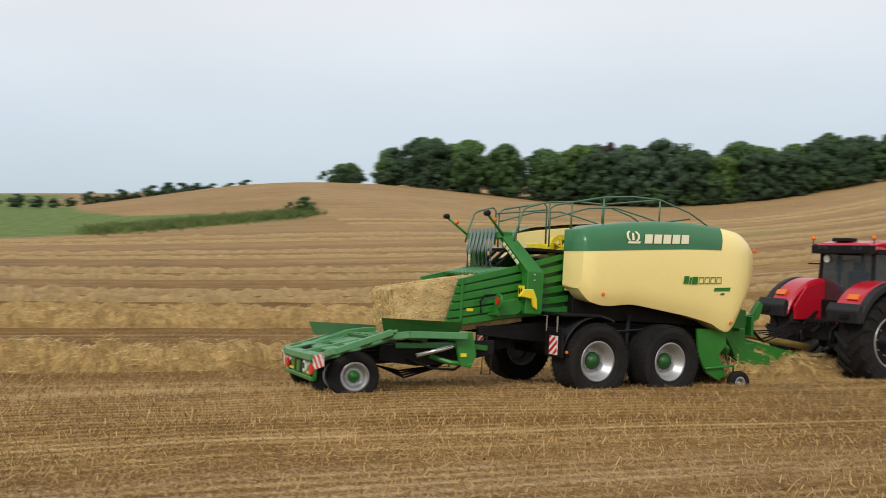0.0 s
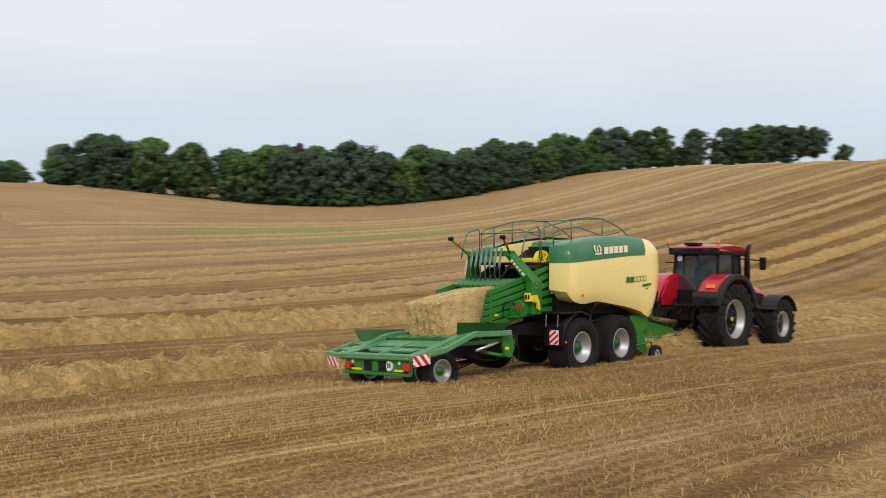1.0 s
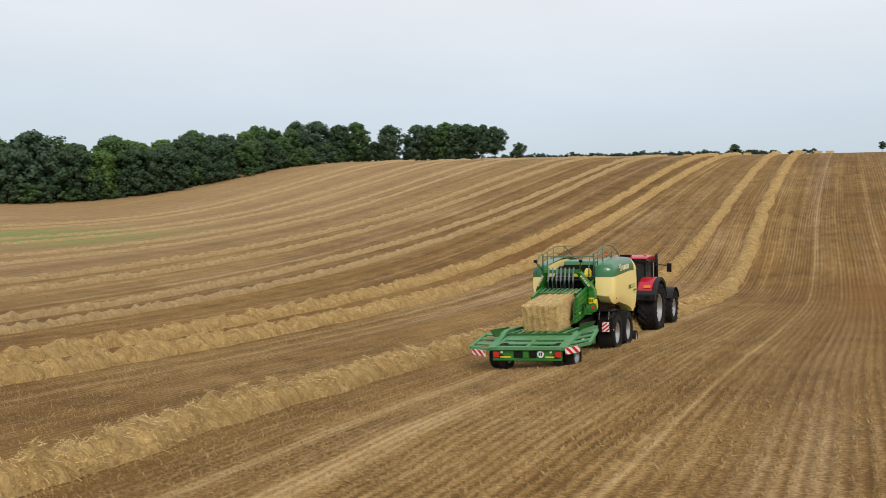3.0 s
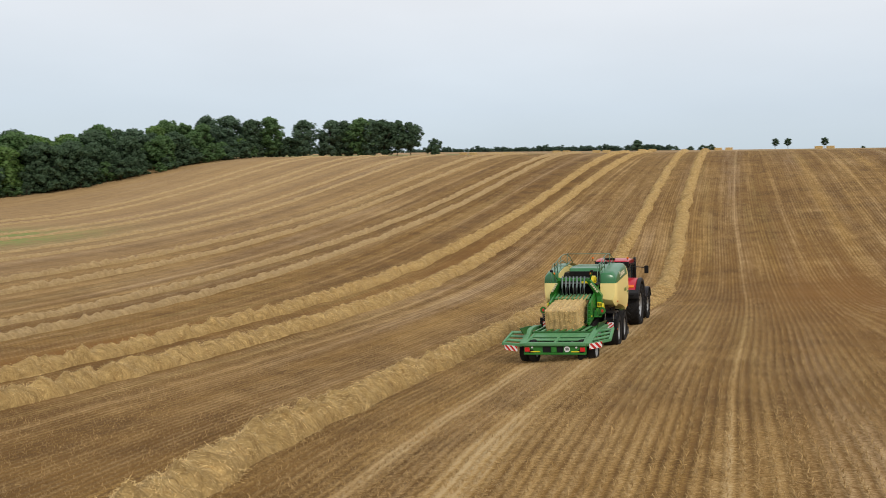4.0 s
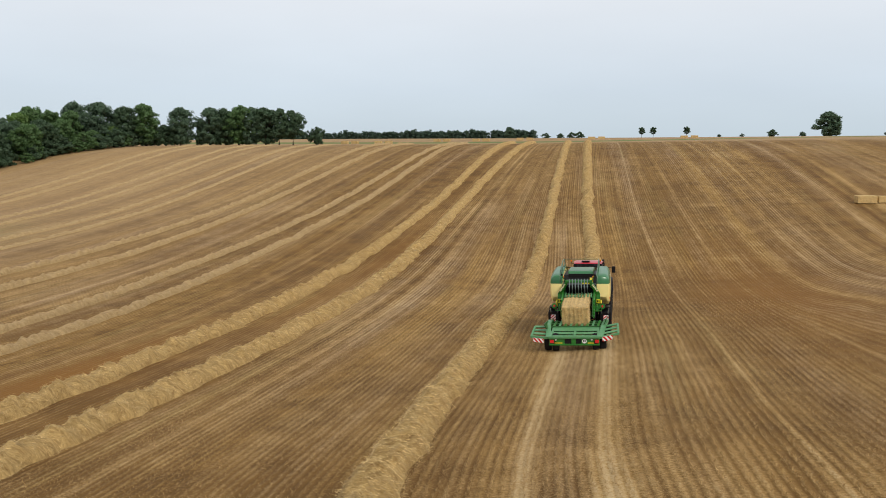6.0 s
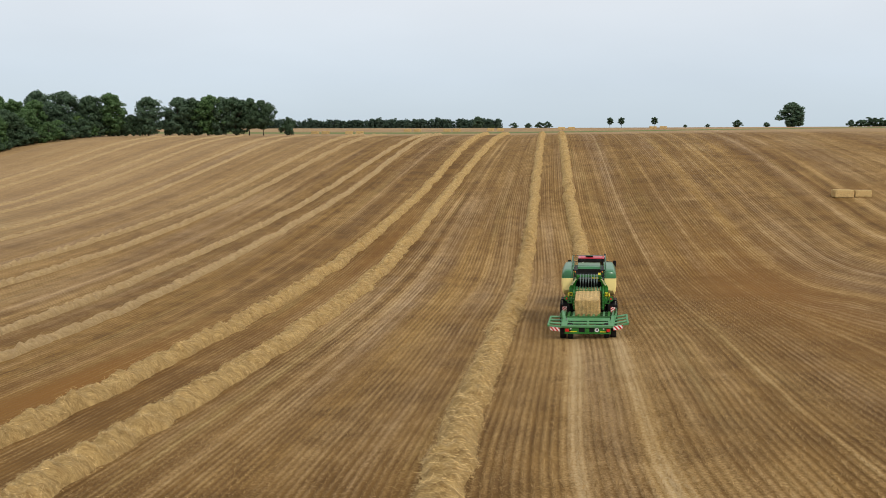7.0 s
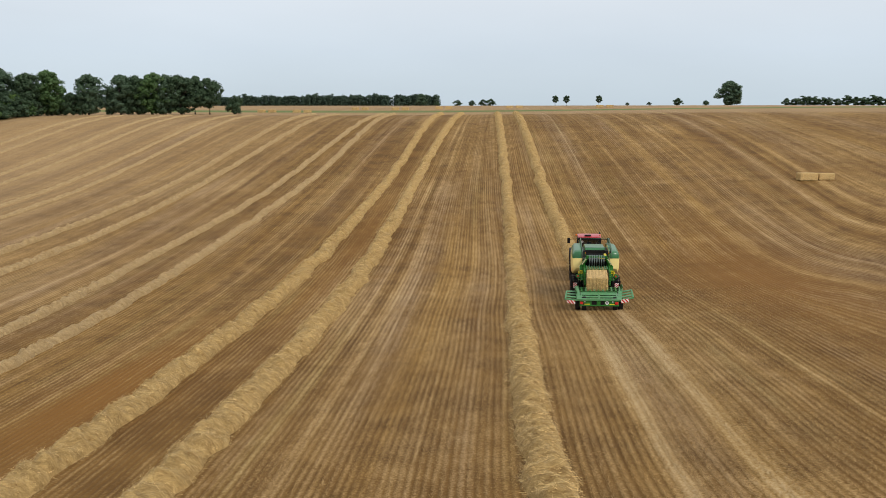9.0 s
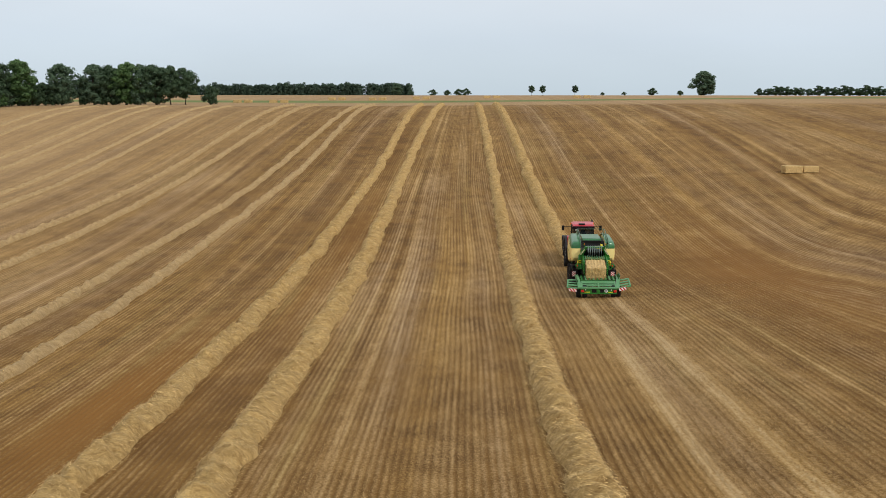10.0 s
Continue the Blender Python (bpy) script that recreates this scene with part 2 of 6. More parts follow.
def lathe(bm, profile, n=32, at=(0, 0, 0)):
    """Turns (x, r) points about the x axis."""
    rings = []
    for x, r in profile:
        rings.append([bm.verts.new((at[0] + x, at[1] + r * math.cos(2 * math.pi * j / n), at[2] + r * math.sin(2 * math.pi * j / n))) for j in range(n)])
    made = []
    for a, b in zip(rings[:-1], rings[1:]):
        made += [bm.faces.new((a[j], a[(j + 1) % n], b[(j + 1) % n], b[j])) for j in range(n)]
    bmesh.ops.recalc_face_normals(bm, faces=made)
    return bm


def slab(bm, yz, x0, x1, bevel=0.01):
    """A plate with outline yz between x0 and x1."""
    a, b = [bm.verts.new((x0, *p)) for p in yz], [bm.verts.new((x1, *p)) for p in yz]
    n = len(yz)
    made = [bm.faces.new(a), bm.faces.new(b[::-1])] + [bm.faces.new((a[i], b[i], b[(i + 1) % n], a[(i + 1) % n])) for i in range(n)]
    bmesh.ops.recalc_face_normals(bm, faces=made)
    if bevel:
        e = list({e for f in made for e in f.edges})
        bmesh.ops.bevel(bm, geom=e, offset=min(bevel, 0.3 * abs(x1 - x0)), segments=1, affect="EDGES")
    return bm


def plate(bm, xz, y0, y1, bevel=0.006):
    """A plate with outline xz between y0 and y1."""
    a, b = [bm.verts.new((p[0], y0, p[1])) for p in xz], [bm.verts.new((p[0], y1, p[1])) for p in xz]
    n = len(xz)
    made = [bm.faces.new(a), bm.faces.new(b[::-1])] + [bm.faces.new((a[i], b[i], b[(i + 1) % n], a[(i + 1) % n])) for i in range(n)]
    bmesh.ops.recalc_face_normals(bm, faces=made)
    if bevel:
        e = list({e for f in made for e in f.edges})
        bmesh.ops.bevel(bm, geom=e, offset=min(bevel, 0.3 * abs(y1 - y0)), segments=1, affect="EDGES")
    return bm


def raw(name, verts, faces, material, parent=None, smooth=False):
    me = bpy.data.meshes.new(name)
    me.from_pydata(verts.tolist() if isinstance(verts, np.ndarray) else verts, [], faces.tolist() if isinstance(faces, np.ndarray) else faces)
    me.materials.append(material)
    if smooth:
        me.polygons.foreach_set("use_smooth", [True] * len(me.polygons))
    ob = new(name, me)
    if parent is not None:
        ob.parent = parent
    return ob


def spline(points):
    """A smooth curve through (y, x) points, straight beyond its ends."""
    ys, xs = np.array(points, float).T
    slopes = np.gradient(xs, ys)

    def at(y):
        y = np.asarray(y, float)
        i = np.clip(np.searchsorted(ys, y) - 1, 0, len(ys) - 2)
        h = ys[i + 1] - ys[i]
        s = (np.clip(y, ys[0], ys[-1]) - ys[i]) / h
        mid = ((1 + 2 * s) * (1 - s) ** 2 * xs[i] + s * (1 - s) ** 2 * h * slopes[i] + s * s * (3 - 2 * s) * xs[i + 1] + s * s * (s - 1) * h * slopes[i + 1])
        return mid + np.where(y < ys[0], (y - ys[0]) * slopes[0], 0) + np.where(y > ys[-1], (y - ys[-1]) * slopes[-1], 0)
    return at


# ---- the land ----
LAND = np.array([
    [-0.93, -1.34, -2.69, -1.08, 2.82, 4.18, 6.58, 9.11, 9.65, 9.95, 10.42, 10.52, 10.28],
    [-0.97, -1.47, 2.05, 9.44, 7.04, 1.66, 2.58, 7.2, 8.47, 9.5, 11.07, 11.84, 11.5],
    [0.91, -0.84, -0.86, 0.65, -1.75, -2.37, 2.47, 9.52, 9.09, 9.69, 11.25, 12.2, 12.2],
    [2.62, 0.28, -3.02, -4.98, -3.01, 0.99, 5.58, 9.35, 8.56, 9.84, 11.22, 12.02, 12.45],
    [3.03, 3.25, 4.95, 1.92, -3.05, 2.45, 6.69, 9.59, 10.34, 10.86, 11.62, 12.25, 12.61],
    [3.5, 4.44, 5.42, 4.56, 3.11, 4.4, 6.24, 9.18, 11.28, 11.71, 12.06, 12.5, 12.58],
    [3.98, 4.43, 4.85, 6.23, 7.87, 7.48, 6.78, 8.01, 10.01, 11.4, 11.9, 12.0, 12.16]
])
LAND_X, LAND_Y = np.arange(-210, 151, 60.0), np.arange(-75, 301, 30.0)


def ground(x, y):
    """Height of the land: broad rounded swells blended into one another."""
    x, y = np.clip(np.asarray(x, float), -225, 165), np.clip(np.asarray(y, float), -90, 300)
    gx = np.exp(-((x[..., None] - LAND_X) / 50) ** 2)
    gy = np.exp(-((y[..., None] - LAND_Y) / 26) ** 2)
    dip = np.interp(x, [-13, -5, -1.6, 1.2], [0, -0.2, -0.2, 0]) * np.interp(y, [-16, -8, 9, 22], [0, 1, 1, 0])
    dip = dip - 0.13 * np.exp(-((x - 1) / 7) ** 2 - ((y - 43) / 9) ** 2)
    dip = dip + 0.16 * np.exp(-(x / 4.5) ** 2 - ((y - 8.5) / 4.5) ** 2)
    # the wheelings sink towards the foot of the far slope
    dip = dip - np.interp(y, [19, 26, 34, 44, 56, 85], [0, 0.16, 0.42, 0.66, 0.5, 0]) * np.exp(-((x + 1) / 10) ** 2)
    swell = dip + 0.13 * np.exp(-((x - 0.5) / 9) ** 2 - ((y + 5) / 8.5) ** 2)
    return np.einsum("...i,ij,...j->...", gx, LAND, gy) / (gx.sum(-1) * gy.sum(-1)) + swell


TRACK = spline([(-40, 4.6), (-8, 1.15), (0, 0), (7.3, -0.6), (13, -0.8), (20, -0.85), (28, -0.72), (37, -0.5), (45, -0.65), (55, -0.95), (70, -1.8), (97, -2.7), (122, -3.4), (170, -4.6)])
LINE = spline([(-40, 5.0), (-8, 1.2), (0, 0), (7.3, -0.63), (13, -0.86), (20, -0.9), (28, -0.75), (37, -0.32), (44, -0.02), (52, 0.1)])
DRILL = spline([(-40, 1.6), (-8, 0.2), (0, -0.4), (7.5, -0.45), (17, -0.4), (28, -0.55), (37, -0.4), (45, -0.45), (55, -0.9), (70, -1.8), (97, -2.7), (122, -3.4), (170, -4.6)])
ROW_A = spline([(-30, -1.6), (-15, -3.2), (-7.5, -4.3), (0, -5.0), (8, -5.25), (40, -5.4), (60, -5.7), (88, -6.3), (123, -7.1), (170, -8.2)])
ROW_C = spline([(-30, -14.4), (0, -15.9), (20, -16.3), (55, -16.6), (95, -15.9), (123, -15.1), (170, -14)])
ROW_D = spline([(-30, -19.2), (0, -20.2), (20, -20.7), (55, -20.5), (80, -19.5), (120, -19), (170, -18)])
ROW_E = spline([(-30, -28), (16, -29.2), (50, -30.3), (83, -28.6), (120, -28.2), (170, -27.4)])
ROW_F = spline([(-30, -32), (23, -33.2), (45, -34.1), (70, -32.5), (120, -30.5), (170, -29)])
ROW_G = spline([(-30, -42), (41, -42.4), (73, -41.6), (122, -39.8), (170, -38.5)])
ROW_H = spline([(-30, -46.5), (48, -46.6), (82, -45), (120, -44.1), (170, -43)])
RIGHT = spline([(-60, 0), (-5, 0.2), (5, 0), (18, 0.1), (33, 0), (50, -0.6), (68, -1.7), (107, -3.3), (130, -4), (200, -5)])


def row_shift(x, y):
    """How far the drill rows have drifted sideways at a place."""
    near, left = DRILL(y) + 0.4, ROW_C(y) + 16.2
    a = np.clip((x + 14) / 9, 0, 1)
    mid = a * near + (1 - a) * left
    b = np.clip((x - 1.2) / 3, 0, 1)
    right = RIGHT(y) * np.clip(1 - (x - 6) / 22, 0, 1)
    # on the eastern slope the rows swing outwards as they come down the hill
    bend = np.clip(45 + 1.85 * (x - 15) - y, 0, 40)
    swing = (0.0098 * np.minimum(bend, 13) ** 2 + 0.10 * np.maximum(bend - 13, 0)) * np.clip((x - 9) / 5, 0, 1)
    return (1 - b) * mid + b * right + swing


def build_ground():
    xs = np.concatenate([np.linspace(-4000, -300, 12), np.linspace(-280, -112, 44), np.arange(-108, -26, 1.0), np.arange(-26, 26, 0.28), np.arange(26, 100, 1.2), np.linspace(104, 165, 18), np.linspace(200, 4000, 12)])
    ys = np.concatenate([np.linspace(-3000, -110, 10), np.arange(-95, -25, 2.5), np.arange(-25, 60, 0.6), np.arange(60, 182, 1.4), np.arange(182, 305, 4), np.linspace(320, 4500, 14)])
    gx, gy = np.meshgrid(xs, ys)
    gz = ground(gx, gy)
    wob = np.array([noise.noise((x * 0.35, y * 0.35, 3)) for x, y in zip(gx.ravel(), gy.ravel())]).reshape(gx.shape)
    gz = gz + 0.03 * wob
    nx, ny = len(xs), len(ys)
    idx = np.arange(nx * ny).reshape(ny, nx)
    faces = np.stack([idx[:-1, :-1], idx[:-1, 1:], idx[1:, 1:], idx[1:, :-1]], -1).reshape(-1, 4)
    ob = raw("ground", np.stack([gx, gy, gz], -1).reshape(-1, 3), faces, GROUND, smooth=True)
    me = ob.data
    u = gx - row_shift(gx, gy)
    straw = np.zeros_like(gx)
    for s, w in ((0.045, 0.55), (0.013, 0.4)):
        straw += w * np.array([noise.noise((x * s * 2.2, y * s, 11)) for x, y in zip(gx.ravel(), gy.ravel())]).reshape(gx.shape)
    # swept-up straw heaps
    for hx, hy, rx, ry, a in ((10, 74.5, 1.3, 0.7, 1.6), (19.5, 76, 1.2, 0.7, 1.0), (-10.9, 33.5, 0.5, 0.8, 1.0), (10, 51.5, 1.2, 0.8, 0.8), (5, 75, 0.8, 0.5, 0.7), (2.6, 23, 0.6, 0.5, 0.7)):
        straw += a * np.exp(-((gx - hx) / rx) ** 2 - ((gy - hy) / ry) ** 2)
    straw += 0.32 * np.clip((-32 - gx) / 28, 0, 1) + 0.15 * np.clip((-90 - gx) / 20, 0, 1)
    straw -= 0.95 * np.exp(-((gx - 10) / 7) ** 2 - ((gy - 40) / 27) ** 2)
    straw -= 0.38 * np.clip((20 - gy) / 14, 0, 1) * np.clip((-1 - gx) / 4, 0, 1)
    straw -= 0.15 * np.exp(-((gx + 23) / 8) ** 2 - ((gy - 8) / 18) ** 2)
    straw += 0.55 * np.exp(-((gx - 7) / 7) ** 2) * np.clip((2 - gy) / 6, 0, 1)
    bare = np.exp(-((gx + 22.6) / 2.2) ** 2 - ((gy - 12) / 11) ** 2) + 0.8 * np.exp(-((gx - 10.5) / 5) ** 2 - ((gy - 36) / 22) ** 2) + 0.5 * np.exp(-((gx + 18.4) / 1.6) ** 2 - ((gy - 45) / 30) ** 2)
    edge = np.interp(gx, [-4000, -317, -117, -102, -95, -88, -78], [-260, -33, -14, -8, 8, 12.5, -10])
    pasture = np.clip((edge - gy) / 1.5, 0, 1) * np.clip((-78.5 - 0.33 * (gy + 15) - gx) / 1.5, 0, 1)
    weed = 1.6 * np.exp(-((gx + 73) / 8) ** 2 - (((gy - 46) - 0.4 * (gx + 73)) / 11) ** 2)
    strip = 1.3 * np.exp(-((gy - 187 + 0.12 * gx) / 6.5) ** 2)
    pale = np.maximum(np.clip((gy - 142) / 8, 0, 1), 0.75 * np.clip((-30 - gx) / 40, 0, 1))
    for name, data in (("row", u), ("straw", straw), ("bare", bare), ("pasture", np.maximum(pasture, np.minimum(strip, 1))), ("weed", weed), ("pale", pale), ("driven", np.clip((33 - gy) / 4, 0, 1))):
        me.attributes.new(name, "FLOAT", "POINT").data.foreach_set("value", data.ravel().astype(np.float32))
    tagged(ob, "rolling harvested cereal field of golden brown stubble", "field", kind="structure")


def ground_material():
    m = bpy.data.materials.new("stubble_field")
    m.use_nodes = True
    nt = m.node_tree
    b = nt.nodes["Principled BSDF"]
    b.inputs["Roughness"].default_value = 0.9
    b.inputs["Specular IOR Level"].default_value = 0.15
    geo = nt.nodes.new("ShaderNodeNewGeometry")

    def attr(name):
        a = nt.nodes.new("ShaderNodeAttribute")
        a.attribute_name = name
        return a.outputs["Fac"]

    def tex(scale, detail=4, stretch=None):
        n = nt.nodes.new("ShaderNodeTexNoise")
        n.inputs["Scale"].default_value, n.inputs["Detail"].default_value = scale, detail
        src = geo.outputs["Position"]
        if stretch:
            mp = nt.nodes.new("ShaderNodeMapping")
            mp.inputs["Scale"].default_value = stretch
            nt.links.new(src, mp.inputs[0])
            src = mp.outputs[0]
        nt.links.new(src, n.inputs["Vector"])
        return n.outputs[0]

    def math_(op, a, c=0.0, d=0.0):
        n = nt.nodes.new("ShaderNodeMath")
        n.operation = op
        for k, v in enumerate((a, c, d)):
            if isinstance(v, (int, float)):
                n.inputs[k].default_value = v
            else:
                nt.links.new(v, n.inputs[k])
        return n.outputs[0]

    def span(v, a, c, lo, hi):
        n = nt.nodes.new("ShaderNodeMapRange")
        for k, q in enumerate((a, c, lo, hi), 1):
            n.inputs[k].default_value = q
        nt.links.new(v, n.inputs[0])
        return n.outputs[0]

    def mix(f, a, c):
        n = nt.nodes.new("ShaderNodeMix")
        n.data_type = "RGBA"
        for k, v in ((0, f), (6, a), (7, c)):
            if isinstance(v, (float, int)):
                n.inputs[k].default_value = v
            elif isinstance(v, tuple):
                n.inputs[k].default_value = (*v, 1)
            else:
                nt.links.new(v, n.inputs[k])
        return n.outputs[2]

    def bands(lo, hi, marks, share):
        """Beds, wheel tracks and headland lines: (offset across the rows, half width, amount) between two offsets."""
        ramp = nt.nodes.new("ShaderNodeValToRGB")
        e = ramp.color_ramp.elements
        e[0].color, e[1].color = (0.5, 0.5, 0.5, 1), (0.5, 0.5, 0.5, 1)
        for at, half, amount in marks:
            for off, level in ((-half, 0), (0, amount), (half, 0)):
                v = 0.5 + 0.25 * level
                e.new((at + off - lo) / (hi - lo)).color = (v, v, v, 1)
        ragged = math_("MULTIPLY_ADD", tex(1.1, 4), 0.3, math_("MULTIPLY_ADD", tex(6.0, 3), 0.26, math_("ADD", attr("row"), -0.28)))
        nt.links.new(span(ragged, lo, hi, 0, 1), ramp.inputs[0])
        return span(ramp.outputs[0], 0, 1, -2 * share, 2 * share)

    wobble = math_("MULTIPLY_ADD", tex(1.6, 3), 0.07, attr("row"))
    stripe = math_("SINE", math_("MULTIPLY", wobble, 2 * math.pi / 0.25))
    gaps = tex(5.0, 4, (1, 0.35, 1))
    # broad pale ridges of stubble between narrow dark furrows, worn away in places
    ridge = math_("POWER", span(stripe, -1, 1, 0, 1), 0.6)
    wear = span(tex(0.33, 4, (1, 0.3, 1)), 0.36, 0.66, 0.35, 1)
    rows = math_("MULTIPLY", ridge, span(gaps, 0.30, 0.62, 0.62, 1))
    rows = math_("ADD", math_("MULTIPLY", rows, wear), math_("MULTIPLY", math_("SUBTRACT", 1.0, wear), 0.62))
    litter = tex(9.0, 5)
    patch = tex(0.11, 4)
    chaff = tex(26.0, 4, (0.55, 1, 1))
    grit = tex(75.0, 3)
    clump = tex(2.3, 4, (1, 0.3, 1))
    cover = math_("ADD", math_("MULTIPLY", rows, 0.62), math_("MULTIPLY", span(litter, 0.36, 0.66, 0, 1), 0.24))
    cover = math_("ADD", cover, math_("MULTIPLY", attr("straw"), 0.38))
    for lo, hi, share, marks in ((1.0, 11.5, 0.42, ((1.75, 0.35, 0.35), (3.4, 0.25, 0.3), (5.05, 0.3, 1.3), (7.4, 0.3, 0.3), (9.6, 0.35, 0.7))),
                                 (11.5, 64, 0.40, ((13.6, 1.0, 0.8), (16.0, 0.3, 0.7), (17.8, 0.5, 0.9), (20.4, 0.5, 0.35), (22.4, 0.5, -0.8), (24.1, 0.4, 1.3), (25.4, 0.5, -1.3), (27.4, 0.6, 1.1), (31, 1.2, 0.6), (38, 1.6, 0.5))),
                                 (-17, -7, 0.42, ((-14.2, 0.36, 0.9), (-13.55, 0.25, -0.7), (-12.9, 0.42, 1.0), (-12.0, 0.3, 0.4), (-10.4, 0.4, 0.2), (-8.4, 0.35, 0.25))),
                                 (-50, -17, 0.28, ((-18.4, 1.0, -0.9), (-22.8, 1.5, -0.9), (-24.5, 0.4, 1.2), (-26.0, 0.5, 0.4), (-27.0, 0.4, -1.1), (-31.7, 1.0, -1.0), (-36.0, 0.5, -1.3), (-37.0, 0.5, 1.0), (-39.0, 0.5, 0.5))),
                                 (-92, -50, 0.24, ((-52, 1.2, -1.4), (-54, 1.0, 0.4), (-64, 1.4, -1.2), (-66, 0.9, 0.5), (-76, 1.6, -1.2), (-79, 1.2, 0.5)))):
        cover = math_("ADD", cover, bands(lo, hi, marks, share))
    tracks = bands(-3.2, 2.2, ((-1.57, 0.5, 1.9), (-0.5, 0.3, 0.25), (0.45, 0.62, 2.0)), 0.42)
    cover = math_("ADD", cover, math_("MULTIPLY", tracks, attr("driven")))
    cover = math_("ADD", cover, span(chaff, 0.3, 0.7, -0.42, 0.42))
    cover = math_("ADD", cover, span(grit, 0.3, 0.7, -0.30, 0.30))
    cover = math_("ADD", cover, span(clump, 0.3, 0.7, -0.14, 0.14))
    cover = math_("ADD", cover, span(patch, 0.3, 0.7, -0.14, 0.14))
    cover = math_("ADD", cover, math_("MULTIPLY", attr("bare"), -0.08))

    def lanes(across, along, seed):
        """Streaks that run with the rows."""
        lane = nt.nodes.new("ShaderNodeCombineXYZ")
        nt.links.new(math_("MULTIPLY", attr("row"), across), lane.inputs[0])
        along_y = nt.nodes.new("ShaderNodeSeparateXYZ")
        nt.links.new(geo.outputs["Position"], along_y.inputs[0])
        nt.links.new(math_("MULTIPLY", along_y.outputs[1], along), lane.inputs[1])
        lane.inputs[2].default_value = seed
        streak = nt.nodes.new("ShaderNodeTexNoise")
        streak.inputs["Scale"].default_value, streak.inputs["Detail"].default_value = 1.0, 3
        nt.links.new(lane.outputs[0], streak.inputs["Vector"])
        return streak.outputs[0]

    for across, along, share in ((0.5, 0.012, 0.15), (1.5, 0.03, 0.14), (4.5, 0.05, 0.2)):
        cover = math_("ADD", cover, span(lanes(across, along, 0.0), 0.3, 0.7, -share, share))
    soil = mix(span(tex(0.4, 4), 0.35, 0.65, 0, 1), (0.110, 0.054, 0.013), (0.176, 0.091, 0.023))
    soil = mix(attr("bare"), soil, (0.215, 0.098, 0.02))
    stalk = mix(span(tex(0.8, 4), 0.35, 0.65, 0, 1), (0.335, 0.2, 0.066), (0.41, 0.26, 0.1))
    # lanes of greyer trodden straw, of ochre and of greenish regrowth
    stalk = mix(span(lanes(0.32, 0.012, 7.0), 0.45, 0.66, 0, 0.75), stalk, (0.355, 0.24, 0.135))
    stalk = mix(span(lanes(0.42, 0.014, 19.0), 0.50, 0.68, 0, 0.7), stalk, (0.36, 0.205, 0.05))
    stalk = mix(span(lanes(0.6, 0.02, 31.0), 0.56, 0.70, 0, 0.5), stalk, (0.29, 0.215, 0.075))
    col = mix(span(cover, 0.2, 1.02, 0, 1), soil, stalk)
    col = mix(span(cover, 0.92, 1.5, 0, 0.9), col, (0.50, 0.36, 0.185))
    col = mix(math_("MULTIPLY", attr("pale"), 0.55), col, (0.40, 0.272, 0.148))
    grass = mix(span(tex(0.7, 5), 0.3, 0.7, 0, 1), (0.085, 0.14, 0.035), (0.16, 0.20, 0.06))
    col = mix(attr("pasture"), col, grass)
    col = mix(math_("MULTIPLY", attr("weed"), span(tex(1.1, 4), 0.38, 0.6, 0.35, 1.1)), col, (0.19, 0.235, 0.065))
    nt.links.new(col, b.inputs["Base Color"])
    bp = nt.nodes.new("ShaderNodeBump")
    bp.inputs["Strength"].default_value, bp.inputs["Distance"].default_value = 0.8, 0.05
    nt.links.new(math_("ADD", rows, math_("MULTIPLY", litter, 0.8)), bp.inputs["Height"])
    nt.links.new(bp.outputs[0], b.inputs["Normal"])
    return m


GROUND = ground_material()
build_ground()
rng = np.random.default_rng(4)


# ---- swaths of straw ----
def swath_surface(curve, y0, y1, half, height, step, across, seed, ends=0.0):
    ss = np.arange(y0, y1 + step / 2, step)
    ks = np.linspace(-1, 1, across)
    verts = []
    for y in ss:
        wander = 0.28 * noise.noise((y * 0.23, seed, 0)) + 0.12 * noise.noise((y * 0.9, seed, 4))
        wide = half * (1 + 0.25 * noise.noise((y * 0.5, seed, 9)) + 0.12 * noise.noise((y * 1.7, seed, 2)))
        tall = height * (1.05 + 0.3 * noise.noise((y * 0.6, seed, 17)) + 0.25 * noise.noise((y * 1.9, seed, 23)))
        if ends:
            tall *= min(1.0, 0.03 + (y - y0) / ends, 0.03 + (y1 - y) / ends)
        cx = float(curve(y)) + wander
        for k in ks:
            x = cx + k * wide
            lump = noise.noise((x * 0.9 - y * 0.3, y * 1.9 + 1.5 * x, seed)) * 0.32 + noise.noise((x * 2.4, y * 5 + 3 * x, seed)) * 0.14 + noise.noise((x * 8, y * 7, seed)) * 0.06
            dome = max(0.0, 1 - abs(k) ** 2.4)
            verts.append((x, y + 0.1 * noise.noise((x * 3, y * 3, 5)), dome * max(0.08, tall + lump * (0.4 + height)) - 0.05 * (abs(k) > 0.99)))
    v = np.array(verts)
    v[:, 2] += ground(v[:, 0], v[:, 1])
    n, m = len(ss), across
    idx = np.arange(n * m).reshape(n, m)
    f = np.stack([idx[:-1, :-1], idx[:-1, 1:], idx[1:, 1:], idx[1:, :-1]], -1).reshape(-1, 4)
    return v, f


